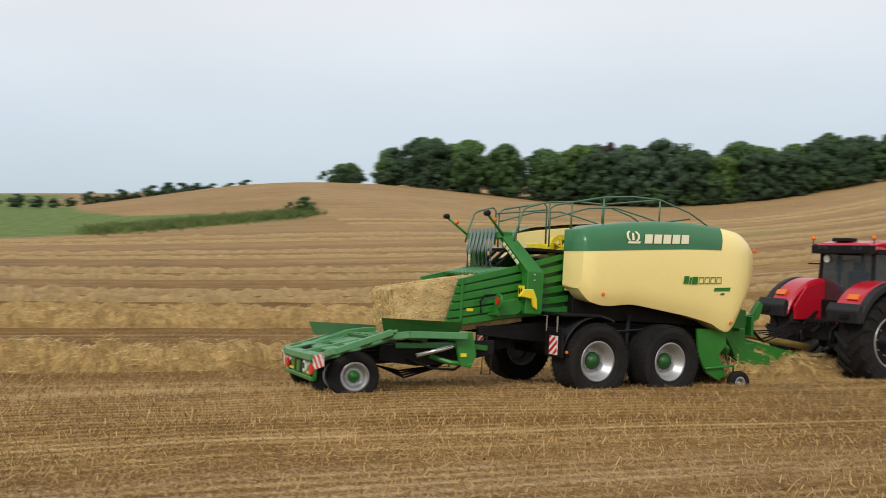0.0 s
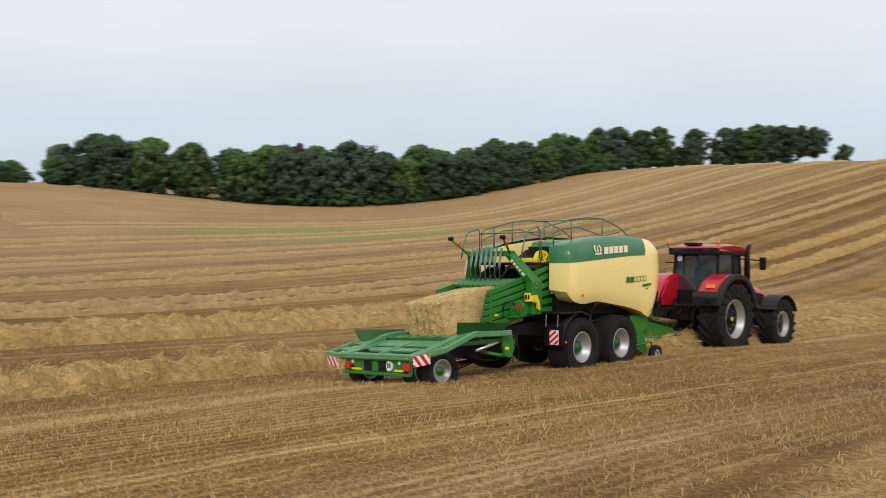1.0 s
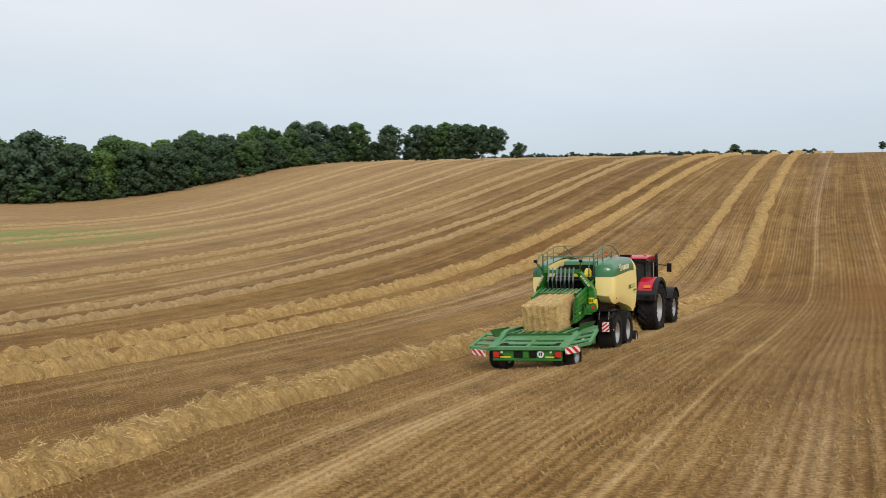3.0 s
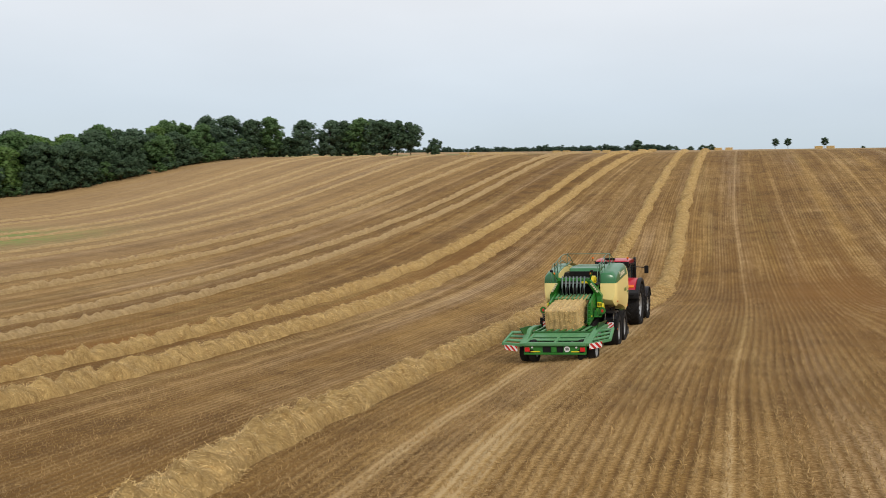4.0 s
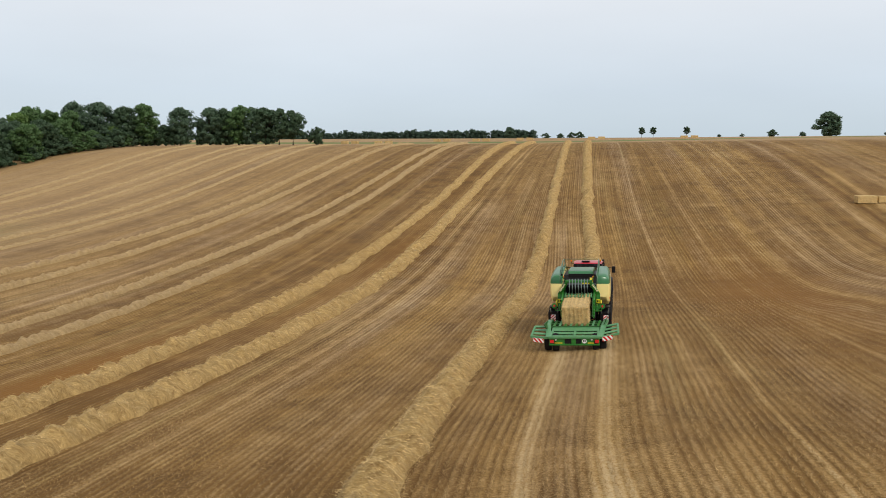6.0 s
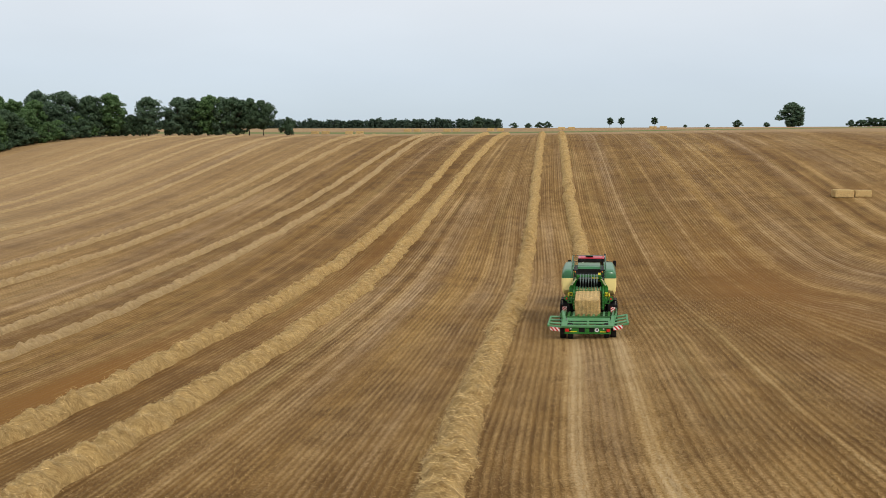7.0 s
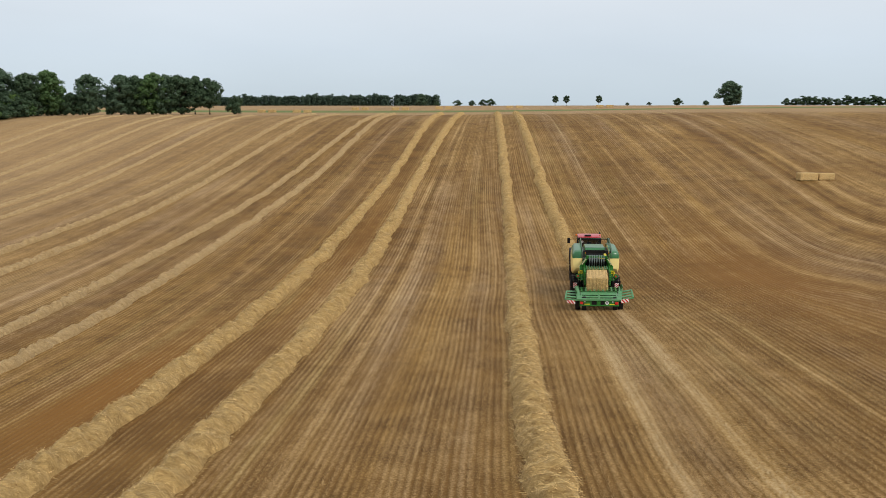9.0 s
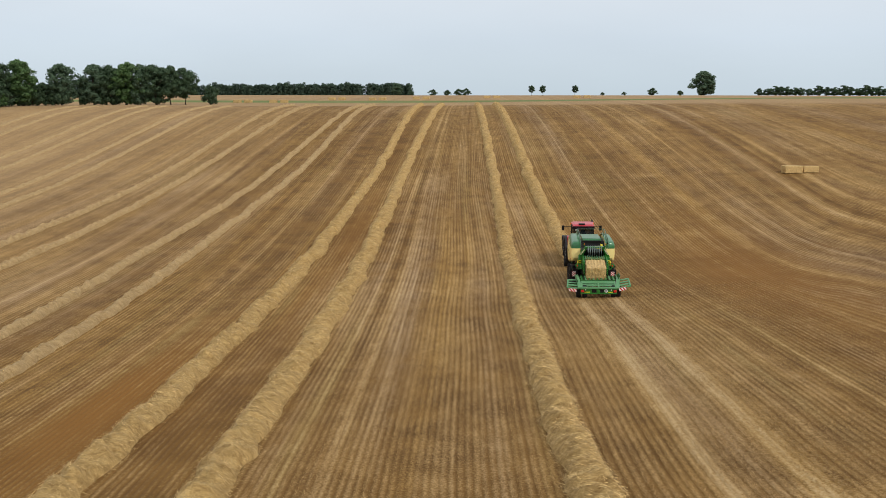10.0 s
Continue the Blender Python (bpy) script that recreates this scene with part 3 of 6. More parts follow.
def stalks(points, length, width, lean, count_seed, comb=None):
    """Loose stalks, thin blades lying about points."""
    r = np.random.default_rng(count_seed)
    n = len(points)
    a = r.uniform(0, 2 * np.pi, n) if comb is None else r.normal(comb, 0.55, n)
    d = np.stack([np.cos(a), np.sin(a), r.normal(0, lean, n)], -1)
    d /= np.linalg.norm(d, axis=1)[:, None]
    L = length * r.uniform(0.5, 1.3, n)[:, None]
    side = np.stack([-np.sin(a), np.cos(a), r.uniform(-1, 1, n)], -1)
    side *= width * r.uniform(0.6, 1.3, n)[:, None] / 2
    p = points - d * L / 2
    q = points + d * L / 2
    v = np.stack([p - side, p + side, q + side * 0.4, q - side * 0.4], 1).reshape(-1, 3)
    f = np.arange(4 * n).reshape(n, 4)
    return v, f


def swath(curve, y0, y1, half, height, step, across, seed, loose, label, material=STRAW):
    v, f = swath_surface(curve, y0, y1, half, height, step, across, seed, 0.7)
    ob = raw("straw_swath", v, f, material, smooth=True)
    tagged(ob, label, "straw swath", group="straw swaths on the field", kind="stuff")
    if loose:
        r = np.random.default_rng(seed)
        pick = r.integers(0, len(v), loose)
        pts = v[pick] + r.normal(0, 1, (loose, 3)) * (0.05, step / 2, 0.02)
        pts[:, 2] = np.maximum(pts[:, 2], ground(pts[:, 0], pts[:, 1]) + 0.01) + 0.015
        sv, sf = stalks(pts, 0.22, 0.008, 0.22, seed + 50, 2.5)
        raw("loose_straw", sv, sf, BLADE, ob)
    return ob


LABEL = "long golden windrow of loose straw lying on stubble"
swath(ROW_A, -16, 62, 0.66, 0.47, 0.10, 19, 3, 30000, LABEL)
swath(ROW_A, 61.3, 150, 0.62, 0.40, 0.3, 9, 2, 9000, LABEL)
swath(TRACK, 40.3, 150, 0.68, 0.44, 0.2, 11, 5, 12000, LABEL)
swath(ROW_C, -30, 60, 0.72, 0.46, 0.13, 13, 7, 22000, LABEL)
swath(ROW_C, 59.3, 150, 0.66, 0.40, 0.3, 9, 8, 6000, LABEL)
swath(ROW_D, -30, 60, 0.68, 0.46, 0.13, 13, 9, 20000, LABEL)
swath(ROW_D, 59.3, 150, 0.62, 0.40, 0.3, 9, 10, 5000, LABEL)
for n_row, (c_row, h_row) in enumerate(((ROW_E, 0.52), (ROW_F, 0.5), (ROW_G, 0.5), (ROW_H, 0.48))):
    swath(c_row, -30, 150, 0.88 * h_row, 0.32, 0.22, 9, 20 + n_row, 5000, LABEL, OLD_STRAW)
for n_row, x_row in enumerate((-56, -60, -68.5, -72.5, -82, -86)):
    swath(spline([(-30, x_row - 1), (40, x_row), (90, x_row + 0.5), (170, x_row + 2)]), -28 if x_row > -75 else 15, 145, 0.46, 0.2, 0.35, 7, 40 + n_row, 0, "weathered low windrow of straw on the hillside", OLD_STRAW)


def stubble(x0, x1, y0, y1, gap, tall, seed):
    r = np.random.default_rng(seed)
    xs = np.arange(x0, x1, 0.25)
    ys = np.arange(y0, y1, gap)
    gx, gy = np.meshgrid(xs, ys)
    n = gx.size
    x = gx.ravel() + r.normal(0, 0.028, n)
    y = gy.ravel() + r.uniform(-gap, gap, n)
    x = x + row_shift(x, y)
    keep = r.uniform(0, 1, n) < 0.86
    x, y = x[keep], y[keep]
    n = len(x)
    z = ground(x, y) - 0.01
    a = r.uniform(0, np.pi, n)
    h = tall * r.uniform(0.5, 1.2, n)
    w = r.uniform(0.004, 0.011, n)
    base = np.stack([x, y, z], -1)
    s = np.stack([np.cos(a) * w, np.sin(a) * w, 0 * a], -1)
    t = base + np.stack([r.normal(0, 0.035, n), r.normal(0, 0.035, n), h], -1)
    v = np.stack([base - s, base + s, t + 0.5 * s, t - 0.5 * s], 1).reshape(-1, 3)
    return v, np.arange(4 * n).reshape(n, 4)


def build_stubble():
    sets = [stubble(-4, 11, -13, 10, 0.026, 0.07, 1), stubble(-4, 11, 10, 34, 0.06, 0.07, 2), stubble(-15, -4, -10, 30, 0.07, 0.07, 3), stubble(11, 18, -4, 26, 0.08, 0.07, 5)]
    off, vs, fs = 0, [], []
    for v, f in sets:
        vs.append(v)
        fs.append(f + off)
        off += len(v)
    ob = raw("stubble", np.concatenate(vs), np.concatenate(fs), STUB)
    tagged(ob, "short cut cereal stubble standing in drill rows", "stubble", kind="stuff")
    r = np.random.default_rng(9)
    n = 26000
    y = r.uniform(-14, 36, n)
    side = r.choice([-1.35, 0.95, -0.2, 5.8], n, p=[0.3, 0.4, 0.15, 0.15])
    x = side + r.normal(0, 0.3, n)
    x = x + row_shift(x, y)
    extra = 9000
    x = np.concatenate([x, r.uniform(-14, 14, extra)])
    y = np.concatenate([y, r.uniform(-12, 34, extra)])
    sv, sf = stalks(np.stack([x, y, ground(x, y) + 0.02], -1), 0.10, 0.007, 0.08, 77)
    ob = raw("scattered_straw", sv, sf, STUB)
    tagged(ob, "scattered straw left behind on the stubble", "straw", kind="stuff")


build_stubble()


SHAFT = mat("dusty_yellow_plastic", (0.30, 0.21, 0.05), 0.6, var=0.2, dust=0.3)


# ---- wheels ----
def tyre(bm, radius, width, rim, lugs=0, lug_h=0.03, slant=1.0):
    w = width / 2
    lathe(bm, [(-w * 0.72, rim), (-w * 0.95, rim + 0.25 * (radius - rim)), (-w, rim + 0.6 * (radius - rim)), (-w * 0.93, radius - 0.06 * radius), (-w * 0.75, radius - 0.012),
               (-w * 0.3, radius), (w * 0.3, radius), (w * 0.75, radius - 0.012), (w * 0.93, radius - 0.06 * radius), (w, rim + 0.6 * (radius - rim)), (w * 0.95, rim + 0.25 * (radius - rim)), (w * 0.72, rim)], 40)
    for k in range(lugs):
        for side in (-1, 1):
            a = 2 * math.pi * (k + (0.5 if side > 0 else 0)) / lugs
            b = a + side * 0 + 2 * math.pi / lugs * slant
            p = Vector((side * 0.02, radius * math.cos(b), radius * math.sin(b)))
            q = Vector((side * w * 0.98, (radius - 0.02) * math.cos(a), (radius - 0.02) * math.sin(a)))
            up = Vector((0, math.cos(a), math.sin(a)))
            beam(bm, p, q, 0.30 * 2 * math.pi * radius / lugs, lug_h * 2, up)
    return bm


def make_wheel(parent, name, x, y, z, radius, width, rim, lugs, lug_h, hub_mat, out):
    """A wheel, its outer side towards out (+1 or -1): rim with its dish, hub and tyre."""
    bm = bmesh.new()
    w = width / 2 * out
    lathe(bm, [(w * 0.74, rim + 0.012), (w * 0.82, rim + 0.006), (w * 0.78, rim - 0.03), (w * 0.2, rim - 0.06), (w * 0.12, rim * 0.62), (w * 0.2, rim * 0.42), (w * 0.2, 0.001)], 36)
    lathe(bm, [(-w * 0.74, rim + 0.01), (-w * 0.76, rim - 0.04), (w * 0.1, rim - 0.06)], 36)
    wheel = part(name, bm, STEEL, parent, smooth=True)
    wheel.location = (x, y, z)
    bm = bmesh.new()
    lathe(bm, [(w * 0.2, rim * 0.45), (w * 0.3, rim * 0.43), (w * 0.34, rim * 0.3), (w * 0.5, rim * 0.26), (w * 0.52, 0.001)], 20)
    part("hub", bm, hub_mat, wheel, smooth=True)
    for k in range(8 if lugs else 0):
        a = 2 * math.pi * k / 8
        bm = bmesh.new()
        tube(bm, [(w * 0.2, rim * 0.53 * math.cos(a), rim * 0.53 * math.sin(a)), (w * 0.32, rim * 0.53 * math.cos(a), rim * 0.53 * math.sin(a))], rim * 0.04, 6)
        part("wheel_nut", bm, CHROME, wheel)
    if hub_mat in (BLACK, GREY):
        bm = bmesh.new()
        lathe(bm, [(w * 0.24, rim * 0.88), (w * 0.255, rim * 0.84), (w * 0.28, rim * 0.45), (w * 0.26, 0.001)], 30)
        part("wheel_disc", bm, hub_mat, wheel, "black dished wheel disc", smooth=True)
    if lug_h < 0.03:
        part("tyre", tyre(bmesh.new(), radius, width, rim, lugs, lug_h), RUBBER, wheel, "dusty black ribbed tyre")
        return wheel
    part("tyre", tyre(bmesh.new(), radius, width, rim), RUBBER, wheel, "dusty black tractor tyre")
    for side in (-1, 1):
        shared = None
        for k in range(lugs):
            a = 2 * math.pi * (k + (0.5 if side > 0 else 0)) / lugs
            if shared is None:
                bm, w, b = bmesh.new(), width / 2, 2 * math.pi / lugs
                q = Vector((side * w * 0.98, radius - 0.02, 0))
                beam(bm, Vector((side * 0.02, radius * math.cos(b), radius * math.sin(b))), q, 0.30 * radius * b, lug_h * 2, Vector((0, 1, 0)))
                beam(bm, q, Vector((side * w * 1.01, (radius - 0.22) * math.cos(0.04), -(radius - 0.22) * math.sin(0.04))), 0.24 * radius * b, lug_h, Vector((1, 0, 0)))
                lug = part("lug", bm, RUBBER, wheel)
                shared = lug.data
            else:
                lug = new("lug", shared)
                lug.parent = wheel
            lug.rotation_euler.x = a
    return wheel


def stripes(parent, corners, name="warning_plate"):
    """A red and white slanted warning plate on four corners (bottom left, bottom right, top right, top left)."""
    a, b, c, d = (Vector(k) for k in corners)
    if (d - a).length > (b - a).length:
        a, b, c, d = b, c, d, a
    n = (b - a).cross(d - a).normalized()
    bm = bmesh.new()
    lo = [bm.verts.new(k) for k in (a, b, c, d)]
    hi = [bm.verts.new(k + n * 0.012) for k in (a, b, c, d)]
    bm.faces.new(lo[::-1]), bm.faces.new(hi)
    for i in range(4):
        bm.faces.new((lo[i], lo[(i + 1) % 4], hi[(i + 1) % 4], hi[i]))
    ob = part(name, bm, WHITE, parent, "red and white striped warning plate")
    bm = bmesh.new()
    slant = 0.8 * (d - a).length / (b - a).length
    pitch = 0.40

    def point(s, t):
        return a + (b - a) * s + (d - a) * t + (c - b - d + a) * (s * t) + n * 0.016

    for k in range(-1, 4):
        s0, s1 = k * pitch, k * pitch + 0.5 * pitch
        q = []
        # slanted band clipped to the plate, edge by edge
        for t, s in ([(t, s0 + slant * (1 - t)) for t in (0, 0.25, 0.5, 0.75, 1)] + [(t, s1 + slant * (1 - t)) for t in (1, 0.75, 0.5, 0.25, 0)]):
            q.append((min(1, max(0, s)), t))
        for m in range(4):
            face = [q[m], q[m + 1], q[8 - m], q[9 - m]]
            if abs(face[0][0] - face[3][0]) + abs(face[1][0] - face[2][0]) > 0.02 and len(set(face)) == 4:
                bm.faces.new([bm.verts.new(point(*g)) for g in face])
    part("stripe", bm, SIGNRED, ob, "red slanted stripes")
    return ob


# ---- the square baler ----
PANEL_TOP = spline([(-1.45, 2.80), (-1.25, 2.87), (-0.8, 2.95), (0.05, 3.06), (0.96, 3.11), (1.78, 3.08), (2.35, 2.99), (2.7, 2.84), (2.86, 2.66), (2.92, 2.4)])
PANEL_LOW = spline([(-1.45, 1.80), (-1.3, 1.62), (-1.08, 1.54), (-0.29, 1.56), (0.34, 1.48), (1.0, 1.39), (1.55, 1.28), (2.09, 1.17), (2.35, 1.5), (2.68, 1.9), (2.86, 2.2), (2.92, 2.36)])


def panel_x(y, z):
    """Half width of the bulging side cover."""
    top, low = float(PANEL_TOP(y)), float(PANEL_LOW(y))
    v = (z - low) / max(top - low, 0.02)
    x = 1.40 + 0.05 * math.sin(math.pi * min(1, max(0, v)))
    x -= 0.13 * max(0, (v - 0.82) / 0.18) ** 2
    x -= 0.06 * max(0, (0.2 - v) / 0.2) ** 2
    x -= 0.42 * max(0, (y - 1.9) / 1.02) ** 2.4
    x -= 0.07 * max(0, (-1.15 - y) / 0.3) ** 2
    return x


def side_cover(side, parent):
    ys = np.concatenate([np.linspace(-1.45, -1.1, 5), np.linspace(-1.0, 1.8, 15), np.linspace(1.95, 2.92, 12)])
    vs = np.linspace(0, 1, 16)
    bm = bmesh.new()
    grid = []
    for y in ys:
        lo, hi = float(PANEL_LOW(y)), float(PANEL_TOP(y))
        col = [(0.9, lo + 0.03)] + [(panel_x(y, lo + (hi - lo) * v), lo + (hi - lo) * v) for v in vs] + [(panel_x(y, hi) - 0.12, hi + 0.015), (0.80, hi + 0.02)]
        grid.append([bm.verts.new((side * x, y, z)) for x, z in col])
    # the returns at the lower edge and at both ends are folded sharply
    lip = [[bm.verts.new(col[1].co), col[0]] for col in grid]
    for a, b in zip(lip[:-1], lip[1:]):
        bm.faces.new((a[0], a[1], b[1], b[0]))
    for a, b in zip(grid[:-1], grid[1:]):
        for k in range(1, len(a) - 1):
            bm.faces.new((a[k], a[k + 1], b[k + 1], b[k]))
    for end, dy in ((0, -0.02), (-1, 0.01)):
        near = [bm.verts.new(v.co) for v in grid[end]]
        far = [bm.verts.new((side * min(abs(v.co.x), 0.82), ys[end] + dy, v.co.z)) for v in grid[end]]
        for k in range(len(near) - 1):
            bm.faces.new((near[k], near[k + 1], far[k + 1], far[k]))
    bmesh.ops.recalc_face_normals(bm, faces=bm.faces)
    cover = part("side_cover", bm, CREAM, parent, "glossy cream moulded side cover", smooth=True)
    # green band along the top
    bm = bmesh.new()
    grid = []
    for y in np.concatenate([np.linspace(-1.456, -1.1, 5), np.linspace(-1.0, 1.66, 16)]):
        lo, hi = 2.45 + (y + 1.4) * 0.078 - 0.03 * max(0, (y - 0.6)) ** 2, float(PANEL_TOP(max(y, -1.45)))
        hi2 = hi
        col = [(panel_x(max(y, -1.45), lo + (hi2 - lo) * v) + 0.006, lo + (hi2 - lo) * v) for v in np.linspace(0, 1, 8)] + [(panel_x(y, hi) - 0.12, hi + 0.021), (0.80, hi + 0.026)]
        grid.append([bm.verts.new((side * x, y, z)) for x, z in col])
    last = grid[-1]
    tip = [bm.verts.new((v.co.x, 1.66 + 0.12 * k / (len(last) - 1), v.co.z + 0.004 * k / len(last))) for k, v in enumerate(last)]
    grid.append(tip)
    rear = [bm.verts.new((side * 0.82, -1.478, v.co.z)) for v in grid[0]]
    for a, b in zip([rear] + grid[:-1], grid):
        for k in range(len(a) - 1):
            bm.faces.new((a[k], a[k + 1], b[k + 1], b[k]))
    bmesh.ops.recalc_face_normals(bm, faces=bm.faces)
    part("green_band", bm, BAND, cover, "glossy green upper band", smooth=True)

    def patch(name, y0, y1, z0, z1, material, lift=0.024, skew=0.03):
        b = bmesh.new()
        n = max(2, int((y1 - y0) / 0.06))
        rows = []
        for i in range(n + 1):
            y = y0 + (y1 - y0) * i / n
            rise = 0.06 * (y - y0)
            rows.append([b.verts.new((side * (panel_x(y, z + rise) + lift), y + skew * s, z + rise)) for s, z in ((0, z0), (1, z1))])
        for a, c in zip(rows[:-1], rows[1:]):
            b.faces.new((a[0], a[1], c[1], c[0]))
        bmesh.ops.recalc_face_normals(b, faces=b.faces)
        for f in b.faces:
            if f.normal.x * side < 0:
                f.normal_flip()
        return part(name, b, material, cover)

    fwd = side > 0
    # maker's emblem and name as plain shapes
    mid = -0.44 if fwd else 0.78
    patch("emblem_bar", mid - 0.14, mid + 0.14, 2.635, 2.675, MARK)
    patch("emblem_bar", mid - 0.025, mid + 0.025, 2.70, 2.83, MARK, skew=0)
    for out in (-1, 1):
        for y0, z0, z1, lean_out in ((0.075, 2.69, 2.74, 0.045), (0.12, 2.74, 2.81, 0.0), (0.12, 2.81, 2.86, -0.055)):
            y = mid + out * y0
            patch("emblem_bar", y - 0.025, y + 0.025, z0, z1, MARK, skew=out * lean_out)
    base = -0.20 if fwd else -0.45
    for k in range(5):
        y = base + k * 0.213
        z0 = 2.66 + 0.06 * (y - base)
        patch("name_bar", y, y + 0.178, z0, z0 + 0.165, MARK)
    for y, w, z0, z1, m in ((0.75, 0.12, 1.985, 2.125, GREEN), (0.885, 0.045, 1.985, 2.11, GREEN), (0.945, 0.14, 1.985, 2.125, GREEN), (1.50, 0.40, 1.885, 1.945, GREEN), (1.66, 0.1, 1.82, 1.85, GREEN)):
        y = y if fwd else 0.9 - (y + w - 0.9)
        patch("lettering_bar", y, y + w, z0, z1, m, 0.016, 0.015)
    for k in range(4):
        for y, w, z0, z1 in ((0, 0.125, 2.0, 2.014), (0, 0.125, 2.11, 2.124), (0, 0.014, 2.014, 2.11), (0.111, 0.014, 2.014, 2.11)):
            y = y + (1.11 if fwd else 0.25) + 0.145 * k
            patch("lettering_outline", y, y + w, z0 + 0.008 * k, z1 + 0.008 * k, GREEN, 0.016, 0.008)
    for y, z in ((-1.02, 1.72), (2.02, 1.30)):
        b = bmesh.new()
        lathe(b, [(0.0, 0.035), (side * 0.025, 0.028), (side * 0.027, 0.001)], 12, (side * panel_x(y, z), y, z))
        part("side_reflector", b, ORANGE, cover, "small round orange reflector")
    return cover


def build_baler():
    baler = tagged(new("square_baler"), "green and cream large square baler towed behind a tractor", "baler")
    for side in (1, -1):
        side_cover(side, baler)
    # chamber housing between the covers
    bm = bmesh.new()
    slab(bm, [(-1.3, 1.25), (2.35, 1.2), (2.6, 1.9), (2.55, 2.6), (1.9, 2.86), (-0.2, 2.8), (-0.9, 2.40), (-1.3, 2.3)], -0.92, 0.92)
    part("press_housing", bm, BLACK, baler, "black steel press housing")
    for side in (1, -1):
        bm = bmesh.new()
        slab(bm, [(-1.44, 1.75), (1.9, 1.3), (2.0, 2.95), (0.9, 3.08), (0, 3.02), (-0.9, 2.9), (-1.44, 2.8)], side * 0.83, side * 0.87)
        part("cover_liner", bm, CREAM, baler, "cream inner wall of the side cover")
    bm = bmesh.new()
    slab(bm, [(-0.35, 2.82), (-0.25, 2.98), (0.3, 3.04), (1.9, 3.06), (2.5, 2.86), (2.6, 2.6), (1.9, 2.84)], -0.62, 0.62, 0.03)
    part("top_hood", bm, BAND, baler, "green top hood over the knotters")
    bm = bmesh.new()
    box(bm, -0.6, 0.6, -0.42, -0.33, 2.5, 2.86)
    part("hood_window", bm, BLACK, baler, "dark mesh opening below the hood")
    bm = bmesh.new()
    lathe(bm, [(-0.06, 0.16), (-0.06, 0.24), (0.06, 0.24), (0.06, 0.16)], 20, (0.55, -1.25, 2.46))
    for k in range(7):
        a = math.pi * 2 * k / 7
        beam(bm, (0.62, -1.25, 2.46), (0.62, -1.25 + 0.2 * math.cos(a), 2.46 + 0.2 * math.sin(a)), 0.03, 0.05, (1, 0, 0))
    box(bm, 0.15, 0.5, -1.7, -0.8, 2.42, 2.52)
    part("knotter_fan", bm, YELLOW, baler, "yellow knotter drive guard")
    # bale chamber with pressed ribs
    top = [(-3.28, 1.80), (-2.15, 2.08), (-1.0, 2.42)]
    low = [(-1.0, 1.42), (-2.15, 1.30), (-3.48, 1.10)]
    for side in (1, -1):
        bm = bmesh.new()
        slab(bm, top + low, side * 0.66, side * 0.70)
        wall = part("chamber_wall", bm, DARKGREEN, baler, "ribbed green steel chamber wall")
        for k in range(6):
            f = k / 5
            a, b, c = ([p + (q - p) * f for p, q in zip(u, w)] for u, w in zip(top, low[::-1]))
            bm = bmesh.new()
            for p, q in ((a, b), (b, c)):
                beam(bm, (side * 0.735, p[0], p[1]), (side * 0.735, q[0], q[1]), 0.07, 0.115)
            part("rib", bm, GREEN, wall)
        for yb in (-3.22,):
            bm = bmesh.new()
            beam(bm, (side * 0.76, yb, 1.14 + 0.14 * (yb + 3.22)), (side * 0.76, yb, 1.87 + 0.2 * (yb + 3.25)), 0.05, 0.06, (1, 0, 0))
            part("upright", bm, GREEN, wall)
        bm = bmesh.new()
        box(bm, side * 0.78 - 0.01, side * 0.78 + 0.01, -3.12, -3.0, 1.32, 1.37, 0)
        part("sticker", bm, YELLOW, wall, "small yellow sticker")
        bm = bmesh.new()
        box(bm, side * 0.785 - 0.012, side * 0.785 + 0.012, -2.28, -2.17, 1.28, 1.33, 0)
        part("sticker", bm, YELLOW, wall, "small yellow sticker")
        bm = bmesh.new()
        tube(bm, [(side * 0.8, -2.85, 1.30), (side * 0.84, -2.9, 1.5), (side * 0.82, -2.8, 1.6), (side * 0.82, -2.6, 1.62)], 0.018, 6)
        tube(bm, [(side * 0.8, -2.55, 1.25), (side * 0.84, -2.45, 1.45), (side * 0.82, -2.55, 1.6)], 0.018, 6)
        part("hose", bm, BLACK, wall, "looped black hydraulic hose")
        bm = bmesh.new()
        slab(bm, [(-2.62, 1.26), (-2.2, 1.3), (-2.06, 1.42), (-2.2, 1.58), (-2.6, 1.5)], side * 0.78, side * 0.92)
        part("tensioner_box", bm, GREEN, baler)
        bm = bmesh.new()
        plate(bm, [(side * 1.12 + 0.12 * math.cos(a), 1.52 + 0.13 * math.sin(a)) for a in np.linspace(0, 2 * math.pi, 20, endpoint=False)], -2.72, -2.69)
        tube(bm, [(side * 0.72, -2.66, 1.28), (side * 1.06, -2.66, 1.3), (side * 1.12, -2.68, 1.5)], 0.03, 8)
        disc = part("reflector_disc", bm, GREEN, baler, "round green plate with a red reflector")
        bm = bmesh.new()
        plate(bm, [(side * 1.12 + 0.045 * math.cos(a), 1.52 + 0.06 * math.sin(a)) for a in np.linspace(0, 2 * math.pi, 16, endpoint=False)], -2.74, -2.722, 0)
        part("reflector", bm, SIGNRED, disc, "red round reflector")
    bm = bmesh.new()
    slab(bm, [(-1.0, 1.42), (-2.15, 1.30), (-3.25, 1.14), (-3.25, 1.08), (-2.15, 1.22), (-1.0, 1.34)], -0.7, 0.7)
    part("chamber_floor", bm, DARKGREEN, baler)
    for k in range(9):
        x = -0.6 + 0.15 * k
        bm = bmesh.new()
        beam(bm, (x, -2.84, 1.965), (x, -2.2, 2.09), 0.065, 0.045)
